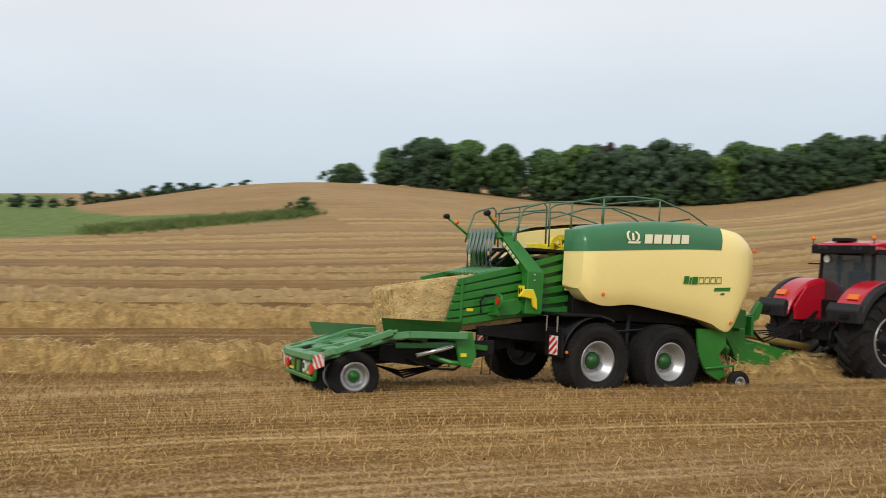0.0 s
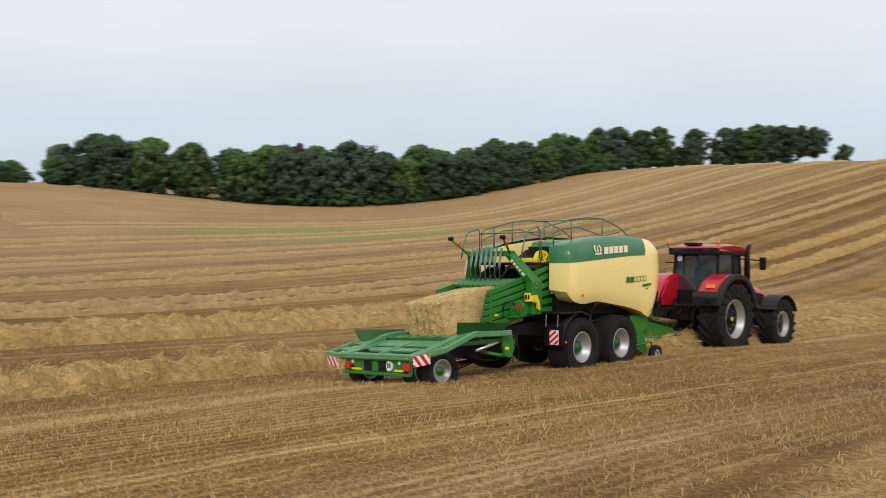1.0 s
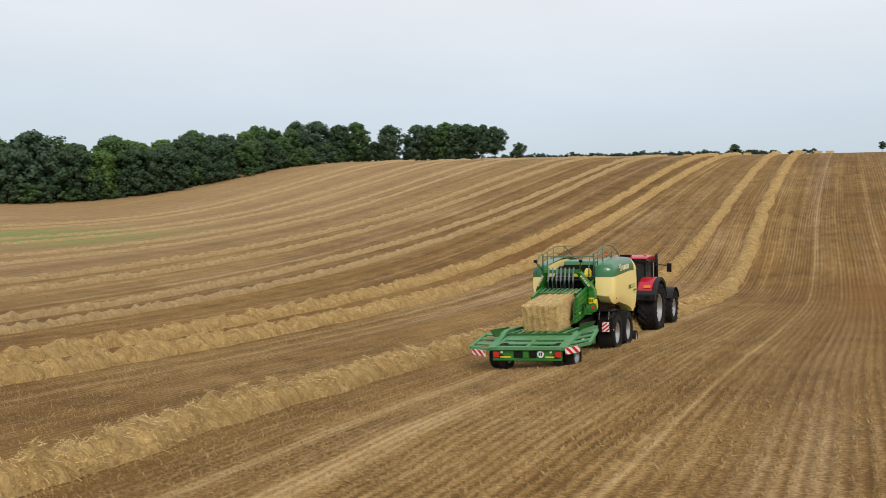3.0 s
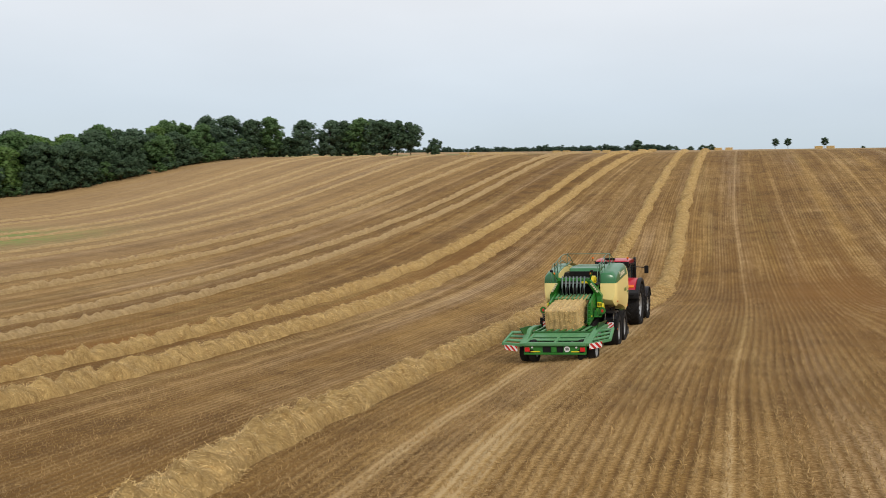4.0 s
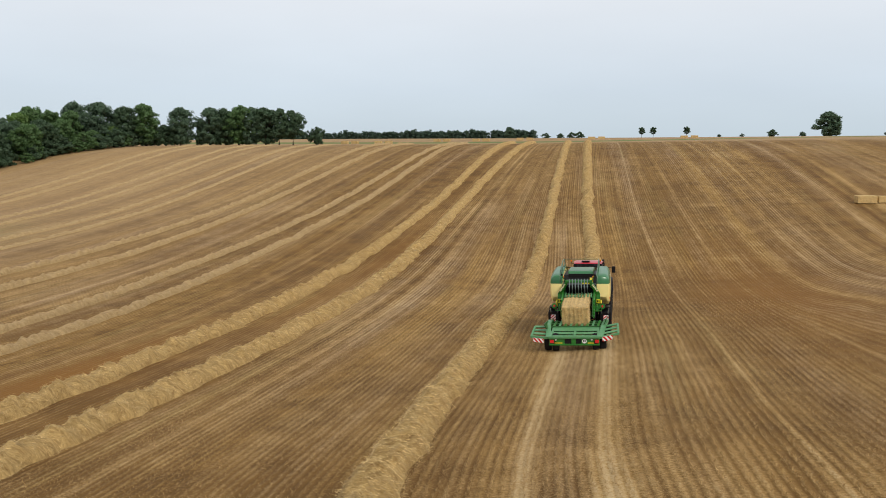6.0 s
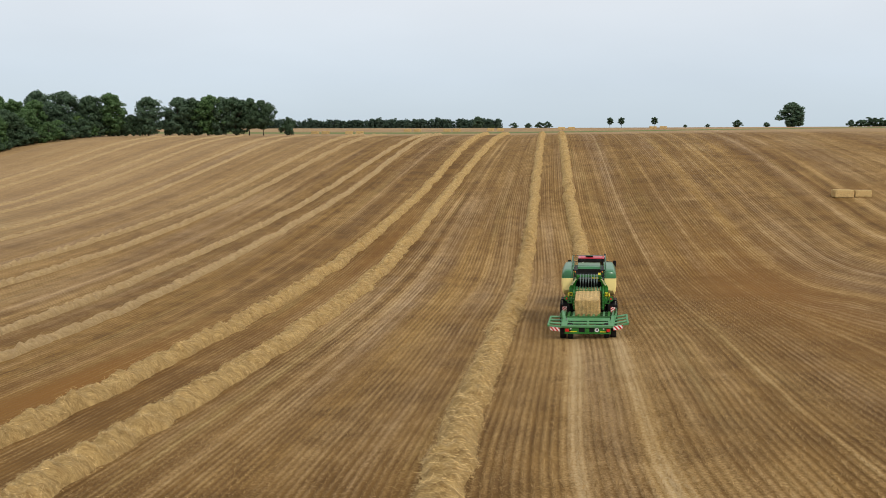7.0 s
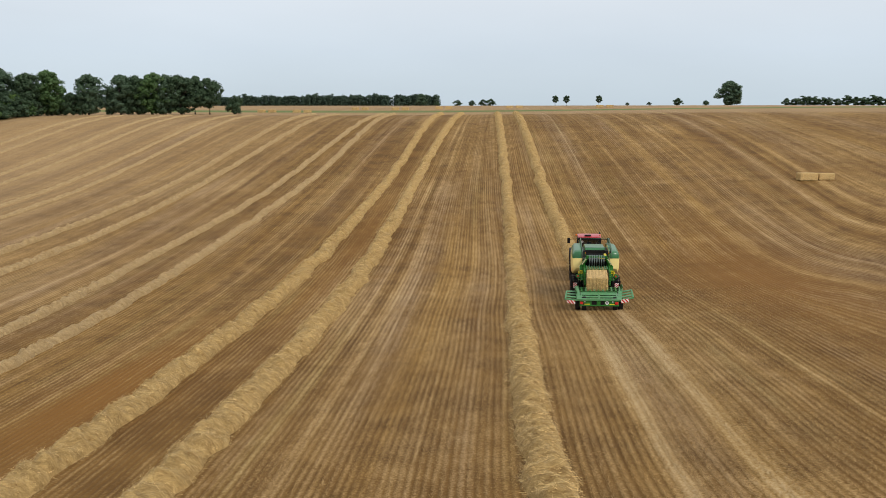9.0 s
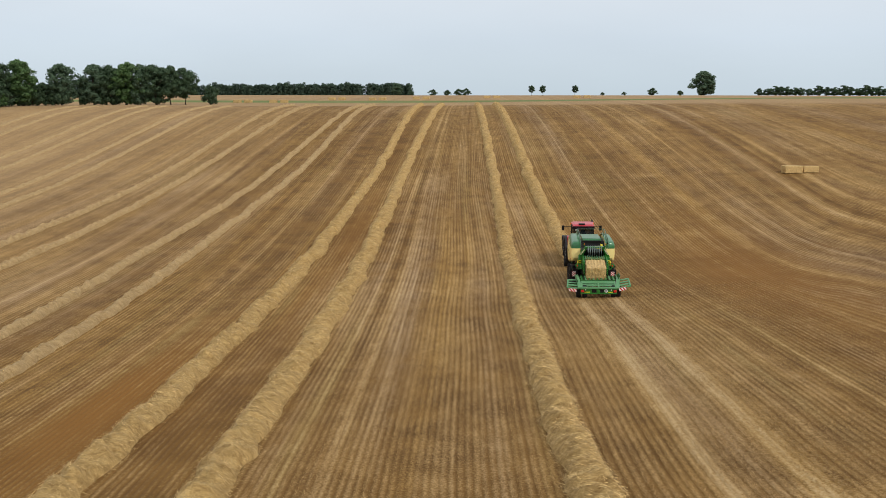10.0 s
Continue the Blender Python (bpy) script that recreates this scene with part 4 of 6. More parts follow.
        part("top_slat", bm, DECK, baler, "pale green top slat")
    for y, z in ((-2.72, 1.94), (-2.28, 2.02)):
        bm = bmesh.new()
        beam(bm, (-0.74, y, z), (0.74, y, z), 0.06, 0.05)
        part("cross_bar", bm, GREEN, baler)
    # arch over the chamber
    for side in (1, -1):
        bm = bmesh.new()
        va = [(0.80, -2.10, 1.32), (1.0, -2.10, 1.32), (1.0, -2.08, 2.05), (0.60, -2.42, 2.66), (0.45, -2.42, 2.66), (0.80, -2.08, 2.0)]
        vb = [(x, y + (0.34 if z < 2.3 else 0.22), z + (0.04 if z > 2.3 else 0)) for x, y, z in va]
        a, b = [bm.verts.new((side * x, y, z)) for x, y, z in va], [bm.verts.new((side * x, y, z)) for x, y, z in vb]
        bm.faces.new((a[0], a[1], a[2], a[5])), bm.faces.new((a[5], a[2], a[3], a[4]))
        bm.faces.new((b[0], b[1], b[2], b[5])), bm.faces.new((b[5], b[2], b[3], b[4]))
        for i in range(6):
            bm.faces.new((a[i], b[i], b[(i + 1) % 6], a[(i + 1) % 6]))
        bmesh.ops.recalc_face_normals(bm, faces=bm.faces)
        bmesh.ops.bevel(bm, geom=list(bm.edges), offset=0.012, segments=1, affect="EDGES")
        leg = part("arch_leg", bm, GREEN, baler, "bent green arch leg")
        bm = bmesh.new()
        plate(bm, [(side * 0.83, 1.60), (side * 1.0, 1.60), (side * 1.0, 1.80), (side * 0.83, 1.80)], -2.16, -2.13)
        sign = part("warning_sign", bm, YELLOW, leg, "yellow warning sign with dark marks")
        for k in range(2):
            b2 = bmesh.new()
            xa = side * (0.86 + 0.07 * k)
            plate(b2, [(xa, 1.66), (xa + 0.04 * side, 1.66), (xa + 0.04 * side, 1.75), (xa, 1.75)], -2.168, -2.161, 0)
            part("sign_mark", b2, BLACK, sign)
        bm = bmesh.new()
        slab(bm, [(-2.28, 1.62), (-2.02, 1.58), (-1.98, 1.44), (-1.9, 1.40), (-1.92, 1.58), (-2.0, 1.75), (-2.18, 1.74)], side * 1.02, side * 1.08)
        part("step_guard", bm, YELLOW, leg, "yellow angled guard plate")
        bm = bmesh.new()
        for f0, f1 in ((0.2, 0.32), (0.36, 0.44), (0.47, 0.55), (0.58, 0.66), (0.69, 0.77)):
            p, q = Vector((side * 0.96, -2.14, 2.05)), Vector((side * 0.55, -2.46, 2.66))
            beam(bm, p + (q - p) * f0 + Vector((0, -0.01, 0)), p + (q - p) * f1 + Vector((0, -0.01, 0)), 0.07, 0.012, (0, 1, 0.3))
        part("lettering_bar", bm, MARK, leg, "pale maker's lettering as bars")
        for yb, zb in ((-1.95, 1.5), (-1.95, 1.62), (-1.95, 1.9), (-1.95, 2.0)):
            bm = bmesh.new()
            lathe(bm, [(side * 1.0, 0.018), (side * 1.015, 0.016), (side * 1.015, 0.001)], 8, (0, yb, zb))
            part("bolt", bm, CHROME, leg)
    bm = bmesh.new()
    box(bm, -0.62, 0.62, -2.44, -2.2, 2.6, 2.72)
    part("arch_top", bm, GREEN, baler)
    for k in range(7):
        x = -0.42 + 0.14 * k
        bm = bmesh.new()
        tube(bm, [(x, -2.5, 2.08), (x, -2.52, 2.4), (x, -2.44, 2.78)], 0.028, 8)
        part("density_finger", bm, FINGER, baler, "upright grey steel finger bar", smooth=True)
    for k in range(3):
        bm = bmesh.new()
        tube(bm, [(-0.3 + 0.3 * k, -2.3, 2.12), (-0.3 + 0.3 * k, -2.0, 2.4)], 0.032, 10)
        part("ram", bm, BLACK, baler, "black hydraulic ram", smooth=True)
    # hand rails and ladder
    for side in (1, -1):
        x = side * 0.88
        bm = bmesh.new()
        tube(bm, [(x, -1.70, 2.45), (x, -1.71, 3.12), (x, -1.60, 3.2), (x, -0.55, 3.43), (x, 0.1, 3.5), (x, 0.75, 3.5), (x, 1.48, 3.32), (x, 2.05, 3.06)], 0.017, 8)
        rail = part("hand_rail", bm, RAIL, baler, "green tubular hand rail", smooth=True)
        bm = bmesh.new()
        tube(bm, [(x, -1.70, 2.95), (x, -0.9, 3.2), (x, -0.3, 3.26), (x, 0.3, 3.16), (x, 0.75, 3.07), (x, 1.5, 3.2)], 0.015, 8)
        part("lower_rail", bm, RAIL, rail, smooth=True)
        for yb, z0, z1 in ((-0.55, 2.9, 3.43), (0.75, 3.02, 3.5), (-1.25, 2.8, 3.28)):
            bm = bmesh.new()
            tube(bm, [(x, yb, z0), (x, yb, z1)], 0.017, 8)
            part("rail_post", bm, RAIL, rail, smooth=True)
        bm = bmesh.new()
        tube(bm, [(x, -2.42, 2.5), (x, -2.36, 2.75), (x, -2.25, 3.06), (x, -2.15, 3.12), (x, -1.85, 3.21), (x, -1.78, 3.15), (x, -1.77, 2.5)], 0.017, 8)
        part("hand_rail", bm, RAIL, baler, "green tubular hand rail", smooth=True)
    for yb, zb in ((-1.76, 3.1), (0.75, 3.5)):
        bm = bmesh.new()
        tube(bm, [(-0.88, yb, zb), (0.88, yb, zb)], 0.015, 8)
        part("cross_rail", bm, RAIL, baler, smooth=True)
    bm = bmesh.new()
    box(bm, -0.8, 0.8, -2.0, -0.95, 2.36, 2.42)
    part("service_platform", bm, BLACK, baler, "dark service platform grating")
    # work lights on slanting poles
    for side in (1, -1):
        bm = bmesh.new()
        tube(bm, [(side * 0.62, -2.4, 2.66), (side * 0.7, -2.62, 2.84), (side * 0.76, -2.8, 2.98)], 0.024, 8)
        pole = part("lamp_pole", bm, GREEN, baler, smooth=True)
        bm = bmesh.new()
        lathe(bm, [(-0.05, 0.001), (-0.05, 0.045), (0.05, 0.05), (0.06, 0.001)], 12, (side * 0.76, -2.82, 3.0))
        part("work_lamp", bm, BLACK, pole, "small black work lamp", smooth=True)
        bm = bmesh.new()
        lathe(bm, [(-0.04, 0.001), (-0.04, 0.04), (0.04, 0.04), (0.04, 0.001)], 12, (side * 0.70, -2.64, 2.9))
        part("beacon", bm, ORANGE, pole, "orange warning lamp", smooth=True)
    # chassis, axle and underside
    bm = bmesh.new()
    for side in (1, -1):
        slab(bm, [(-3.0, 1.0), (-3.0, 1.14), (-1.2, 1.30), (2.6, 1.28), (2.6, 1.0), (0.8, 0.85), (-1.0, 0.85)], side * 0.72 - 0.06, side * 0.72 + 0.06)
    part("chassis_beam", bm, BLACK, baler)
    bm = bmesh.new()
    for yw in (-0.80, 0.72):
        tube(bm, [(-1.3, yw, 0.6), (1.3, yw, 0.6)], 0.08, 10)
    box(bm, -0.5, 0.5, -0.95, 0.85, 0.62, 0.9)
    for side in (1, -1):
        beam(bm, (side * 0.85, -0.85, 0.62), (side * 0.85, 0.8, 0.62), 0.14, 0.2)
    part("tandem_axle", bm, BLACK, baler, "black tandem axle")
    bm = bmesh.new()
    box(bm, -0.85, 0.85, -1.2, 2.2, 0.95, 1.24)
    part("underbody", bm, BLACK, baler)
    for side in (1, -1):
        bm = bmesh.new()
        tube(bm, [(side * 1.0, 0.0, 1.45), (side * 1.02, -0.05, 1.1), (side * 1.0, -0.02, 0.75)], 0.045, 10)
        tube(bm, [(side * 1.0, -0.6, 1.3), (side * 1.1, -0.4, 1.15), (side * 1.05, 0.3, 1.2), (side * 1.0, 0.9, 1.1)], 0.02, 6)
        part("suspension_ram", bm, GREY, baler, smooth=True)
    for side in (1, -1):
        # mudguard behind the rear wheels
        bm = bmesh.new()
        prof = [(-0.80 + 0.755 * math.cos(a), 0.6 + 0.755 * math.sin(a)) for a in np.radians(np.linspace(62, 172, 12))]
        inner = [(-0.80 + 0.72 * math.cos(a), 0.6 + 0.72 * math.sin(a)) for a in np.radians(np.linspace(172, 62, 12))]
        slab(bm, prof + inner, side * 0.98, side * 1.43, 0.006)
        guard = part("mudguard", bm, GREY, baler, "black curved plastic mudguard")
        bm = bmesh.new()
        box(bm, min(side * 0.98, side * 1.5), max(side * 0.98, side * 1.5), -1.60, -1.55, 0.62, 1.12)
        part("mud_flap", bm, BLACK, guard)
        stripes(guard, [(side * 1.26 - 0.12, -1.605, 0.66), (side * 1.26 + 0.12, -1.605, 0.66), (side * 1.26 + 0.12, -1.605, 0.98), (side * 1.26 - 0.12, -1.605, 0.98)])
        bm = bmesh.new()
        lathe(bm, [(side * -0.01, 0.03), (side * 0.015, 0.025), (side * 0.016, 0.001)], 10, (side * 1.50, -1.50, 0.72))
        part("marker_lamp", bm, ORANGE, guard, "small orange marker lamp")
        for xb in (1.04, 1.36):
            bm = bmesh.new()
            tube(bm, [(side * xb, -1.62, 1.05), (side * (xb + 0.03), -1.64, 1.32)], 0.016, 6)
            part("bracket_pin", bm, CHROME, guard, "bright bracket pin")
        bm = bmesh.new()
        box(bm, min(side * 0.8, side * 1.45), max(side * 0.8, side * 1.45), -1.62, -0.75, 1.32, 1.37)
        part("step_plate", bm, BLACK, guard)
    # pick-up
    for side in (1, -1):
        bm = bmesh.new()
        slab(bm, [(1.48, 1.25), (1.55, 0.75), (1.75, 0.42), (2.05, 0.28), (2.25, 0.34), (2.2, 0.55), (2.05, 0.75), (2.25, 0.95), (2.2, 1.25)], side * 1.12, side * 1.18)
        part("pickup_side", bm, GREEN, baler, "green pick-up side plate")
        bm = bmesh.new()
        tube(bm, [(side * 1.2, 1.7, 0.5), (side * 1.22, 2.4, 0.56), (side * 1.22, 2.42, 0.24)], 0.025, 8)
        part("gauge_arm", bm, GREEN, baler, smooth=True)
    bm = bmesh.new()
    tube(bm, [(-1.1, 2.0, 0.5), (1.1, 2.0, 0.5)], 0.17, 14)
    for k in range(24):
        for j in range(6):
            a = j * math.pi / 3 + 0.2
            x = -1.05 + 2.1 * k / 23
            tube(bm, [(x, 2.0 + 0.16 * math.cos(a), 0.5 + 0.16 * math.sin(a)), (x, 2.0 + 0.28 * math.cos(a + 0.2), 0.5 + 0.28 * math.sin(a + 0.2))], 0.006, 4)
    part("tine_reel", bm, BLACK, baler, "steel pick-up reel with tines")
    bm = bmesh.new()
    tube(bm, [(-1.05, 2.38, 0.85), (1.05, 2.38, 0.85)], 0.09, 12)
    tube(bm, [(1.05, 2.38, 0.85), (1.1, 1.9, 1.15)], 0.03, 6)
    tube(bm, [(-1.05, 2.38, 0.85), (-1.1, 1.9, 1.15)], 0.03, 6)
    part("crop_roller", bm, GREEN, baler, smooth=True)
    # drawbar
    for side in (1, -1):
        bm = bmesh.new()
        slab(bm, [(2.35, 1.25), (2.5, 1.98), (2.92, 1.98), (3.12, 1.66), (3.36, 1.62), (3.36, 1.05), (3.46, 0.82), (4.1, 0.68), (4.1, 0.50), (3.2, 0.5), (3.0, 0.85), (2.75, 1.15)], side * 0.52 - 0.05, side * 0.52 + 0.05)
        part("drawbar_plate", bm, GREEN, baler, "green drawbar side plate")
    bm = bmesh.new()
    slab(bm, [(2.9, 1.1), (3.3, 1.45), (3.8, 1.0), (5.35, 0.72), (5.5, 0.62), (5.5, 0.48), (3.6, 0.5)], -0.2, 0.2)
    box(bm, -0.5, 0.5, 3.4, 3.7, 0.55, 0.95)
    box(bm, -0.6, 0.75, 3.0, 3.15, 1.2, 1.26)
    part("drawbar", bm, GREEN, baler, "green tapered drawbar")
    bm = bmesh.new()
    slab(bm, [(3.35, 1.2), (3.9, 1.45), (4.0, 1.75), (3.9, 1.82), (3.7, 1.55), (3.3, 1.45)], 0.30, 0.42)
    box(bm, -0.35, 0.55, 3.55, 3.62, 1.1, 1.5)
    part("hose_stand", bm, GREEN, baler)
    bm = bmesh.new()
    tube(bm, [(0, 2.6, 1.35), (0, 3.6, 1.15), (0, 4.6, 1.0), (0, 5.9, 0.85)], 0.075, 12)
    part("drive_shaft_guard", bm, SHAFT, baler, "dusty yellow drive shaft guard", smooth=True)
    bm = bmesh.new()
    for k in range(5):
        tube(bm, [(-0.2 + 0.1 * k, 3.6, 1.5), (-0.22 + 0.1 * k, 4.3, 1.15 - 0.05 * k), (-0.2 + 0.08 * k, 5.2, 1.2), (-0.15 + 0.08 * k, 5.9, 1.35)], 0.016, 6)
    part("hydraulic_hose", bm, BLACK, baler, "bundle of black hydraulic hoses", smooth=True)
    bm = bmesh.new()
    lathe(bm, [(-0.2, 0.25), (-0.2, 0.42), (-0.05, 0.45), (0.05, 0.45), (0.2, 0.42), (0.2, 0.25)], 30, (0, 2.95, 1.45))
    part("flywheel", bm, DARKGREEN, baler, smooth=True)
    bm = bmesh.new()
    lathe(bm, [(-0.03, 0.001), (-0.03, 0.035), (0.03, 0.035), (0.03, 0.001)], 10, (1.12, 2.86, 2.72))
    part("front_beacon", bm, ORANGE, baler, "small orange front lamp")
    # the covers sit high and forward, the bale chamber and its arch further back
    for piece in baler.children:
        kind = piece.name.split(".")[0]
        if kind in ("side_cover", "cover_liner", "top_hood", "press_housing", "hood_window", "front_beacon"):
            piece.location += Vector((0, 0.08, 0.09))
        elif kind in ("chamber_wall", "chamber_floor", "top_slat", "cross_bar", "arch_leg", "arch_top", "density_finger", "ram", "lamp_pole", "tensioner_box", "reflector_disc"):
            piece.location += Vector((0, -0.15, 0.08))
        elif kind in ("hand_rail", "cross_rail", "knotter_fan", "service_platform"):
            piece.location += Vector((0, -0.06, 0.13))
        elif kind == "mudguard":
            piece.location += Vector((0, -0.2, 0.08))
        elif kind == "tandem_axle":
            piece.location += Vector((0, -0.15, 0.05))
    wheels = []
    for side in (1, -1):
        for yw in (-1.0, 0.62):
            # hubs take the darker green to paint in the shade of their recess
            wheels.append((make_wheel(baler, "tandem_wheel", side * 1.22, yw, 0.645, 0.66, 0.58, 0.345, 46, 0.012, DARKGREEN, side), 0.66))
        bm = bmesh.new()
        wheels.append((make_wheel(baler, "gauge_wheel", side * 1.30, 2.46, 0.235, 0.24, 0.16, 0.125, 0, 0, STEEL, side), 0.24))
    return baler, wheels


# ---- bale accumulator towed behind ----
def build_collector():
    """Built about the point on the ground between its wheels."""
    col = tagged(new("bale_collector"), "green wheeled bale collector with folding side ramps behind the baler", "bale collector")
    o = 5.24

    def ramp(name, rear_l, rear_r, front_r, front_l, cross, longs, width=0.09):
        """A ramp of bars between four corners."""
        rl, rr, fr, fl = (Vector(k) for k in (rear_l, rear_r, front_r, front_l))
        bm = bmesh.new()
        beam(bm, rl, rr, 0.12, 0.10)
        top = part(name, bm, DECK, col, "green ramp of flat bars, paled by painted sky sheen")
        for f in cross:
            b = bmesh.new()
            beam(b, rl + (fl - rl) * f, rr + (fr - rr) * f, width, 0.045, (fl - rl).cross(rr - rl) * -1)
            part("cross_bar", b, DECK, top)
        for f in longs:
            b = bmesh.new()
            beam(b, rl + (rr - rl) * f, fl + (fr - fl) * f, 0.09, 0.09)
            part("side_bar", b, DECK, top)
        return top

    ramp("rear_ramp", (-1.10, -5.85 + o, 0.68), (1.10, -5.85 + o, 0.68), (1.05, -4.85 + o, 0.92), (-1.05, -4.85 + o, 0.92), (0.08, 0.45, 0.80, 1.0), (0.03, 0.5, 0.97), 0.20)
    ramp("side_ramp", (1.20, -5.78 + o, 0.67), (1.92, -5.70 + o, 0.82), (1.86, -4.85 + o, 1.12), (1.16, -4.75 + o, 0.98), (0.33, 0.66, 1.0), (0.03, 0.97), 0.16)
    ramp("side_ramp", (-1.92, -5.70 + o, 0.70), (-1.20, -5.78 + o, 0.64), (-1.14, -4.65 + o, 0.98), (-1.86, -4.75 + o, 1.0), (0.33, 0.66, 1.0), (0.03, 0.97), 0.16)
    stripes(col, [(1.22, -5.85 + o, 0.50), (1.64, -5.80 + o, 0.58), (1.66, -5.82 + o, 0.78), (1.22, -5.87 + o, 0.70)])
    stripes(col, [(-1.80, -5.78 + o, 0.48), (-1.34, -5.83 + o, 0.43), (-1.34, -5.85 + o, 0.62), (-1.82, -5.80 + o, 0.66)])
    # lamp carrier
    bm = bmesh.new()
    plate(bm, [(-1.08, 0.33), (1.08, 0.33), (1.10, 0.40), (1.10, 0.63), (-1.10, 0.63), (-1.10, 0.40)], -5.82 + o, -5.78 + o)
    beam(bm, (-1.1, -5.84 + o, 0.35), (1.1, -5.84 + o, 0.35), 0.05, 0.06)
    carrier = part("lamp_carrier", bm, GREEN, col, "green rear lamp carrier")
    for x in (-0.98, 0.98):
        bm = bmesh.new()
        box(bm, x - 0.085, x + 0.085, -5.87 + o, -5.82 + o, 0.42, 0.57)
        part("tail_lamp", bm, SIGNRED, carrier, "red square tail lamp")
    for x in (-0.80, 0.76):
        bm = bmesh.new()
        plate(bm, [(x + 0.035 * math.cos(a), 0.57 + 0.035 * math.sin(a)) for a in np.linspace(0, 2 * math.pi, 12, endpoint=False)], -5.85 + o, -5.82 + o, 0)
        part("reflector", bm, WHITE, carrier, "small white reflector")
    bm = bmesh.new()
    plate(bm, [(0.44 + 0.10 * math.cos(a), 0.51 + 0.10 * math.sin(a)) for a in np.linspace(0, 2 * math.pi, 24, endpoint=False)], -5.85 + o, -5.82 + o, 0)
    sign = part("speed_sign", bm, WHITE, carrier, "round white speed limit sign")
    bm = bmesh.new()
    for x in (0.39, 0.455):
        box(bm, x, x + 0.04, -5.858 + o, -5.853 + o, 0.47, 0.56, 0)
    part("sign_mark", bm, GREY, sign, "dark numerals as bars")
    for x0, x1 in ((-0.86, -0.52), (0.58, 0.86)):
        bm = bmesh.new()
        box(bm, x0, x1, -5.835 + o, -5.822 + o, 0.405, 0.445, 0)
        part("reflective_strip", bm, YELLOW, carrier, "yellow reflective strip")
    # flat black plates on the face draw the dark of two recesses
    for x0, x1 in ((-0.42, -0.14), (0.08, 0.3)):
        bm = bmesh.new()
        box(bm, x0, x1, -5.835 + o, -5.822 + o, 0.40, 0.60, 0)
        part("recess_shade_plate", bm, BLACK, carrier)
    bm = bmesh.new()
    box(bm, -0.12, 0.06, -5.86 + o, -5.8 + o, 0.39, 0.59)
    part("winch_box", bm, GREEN, carrier)
    for tail in col.children:
        tail.location.z -= 0.03
    # deck and side guides
    for k in range(9):
        x = -0.98 + 0.245 * k
        bm = bmesh.new()
        beam(bm, (x, -4.75 + o, 0.99), (x, -3.45 + o, 1.05), 0.10, 0.04)
        part("deck_slat", bm, DECK if k % 2 else GREEN, col)
    for y, z in ((-4.72, 0.95), (-4.1, 0.98), (-3.5, 1.0)):
        bm = bmesh.new()
        beam(bm, (-1.18, y + o, z), (1.18, y + o, z), 0.09, 0.08)
        part("deck_beam", bm, DARKGREEN, col)
    for side in (1, -1):
        back = 0 if side > 0 else -0.55
        low = 0 if side > 0 else -0.12
        bm = bmesh.new()
        v = [(side * 1.22, -4.80 + o, 1.06), (side * 1.22, -3.55 + o, 1.10), (side * 1.34, -3.55 + o, 1.27), (side * 1.34, -4.88 + o, 1.29)]
        v = [(x, y + back, z + low) for x, y, z in v]
        f = [bm.verts.new(k) for k in v]
        g = [bm.verts.new((k[0] + side * 0.03, k[1], k[2])) for k in v]
        bm.faces.new(f), bm.faces.new(g[::-1])
        for i in range(4):
            bm.faces.new((f[i], g[i], g[(i + 1) % 4], f[(i + 1) % 4]))
        bmesh.ops.recalc_face_normals(bm, faces=bm.faces)
        part("guide_plate", bm, DARKGREEN, col, "dark green slanted guide plate")
        bm = bmesh.new()
        path = [(side * 1.15, -5.86 + o, 0.63), (side * 1.16, -5.45 + o, 0.74), (side * 1.19, -5.1 + o, 0.87), (side * 1.23, -4.75 + o, 1.0), (side * 1.26, -4.4 + o, 1.05), (side * 1.28, -3.45 + o, 1.06)]
        for p, q in zip(path[:-1], path[1:]):
            beam(bm, p, q, 0.22, 0.11)
        part("edge_beam", bm, DECK, col)
        bm = bmesh.new()
        slab(bm, [(-3.62 + o, 1.1), (-3.3 + o, 1.12), (-3.22 + o, 0.75), (-3.32 + o, 0.55), (-3.5 + o, 0.58), (-3.55 + o, 0.8)], side * 1.15, side * 1.22)
        tube(bm, [(side * 1.2, -3.3 + o, 0.6), (side * 1.1, -3.6 + o, 0.62), (side * 0.9, -3.9 + o, 0.7)], 0.04, 8)
        part("fold_arm", bm, GREEN, col, "green folding arm plate")
        bm = bmesh.new()
        tube(bm, [(side * 1.16, -3.35 + o, 0.95), (side * 1.1, -4.2 + o, 0.72)], 0.035, 8)
        part("fold_ram", bm, CHROME, col, smooth=True)
        bm = bmesh.new()
        box(bm, side * 1.225 - 0.006, side * 1.225 + 0.006, -3.5 + o, -3.4 + o, 0.72, 0.78, 0)
        part("sticker", bm, YELLOW, col)
    # chassis
    bm = bmesh.new()
    for side in (1, -1):
        beam(bm, (side * 0.55, -5.75 + o, 0.58), (side * 0.55, -3.0 + o, 0.72), 0.10, 0.14)
    beam(bm, (-1.2, -o + o, 0.36), (1.2, -o + o, 0.36), 0.12, 0.12)
    beam(bm, (-0.6, -3.6 + o, 0.7), (0.6, -3.6 + o, 0.7), 0.10, 0.10)
    beam(bm, (0, -3.6 + o, 0.72), (0, -2.1 + o, 0.95), 0.16, 0.18)
    part("chassis", bm, BLACK, col, "black chassis frame")
    for side in (1, -1):
        bm = bmesh.new()
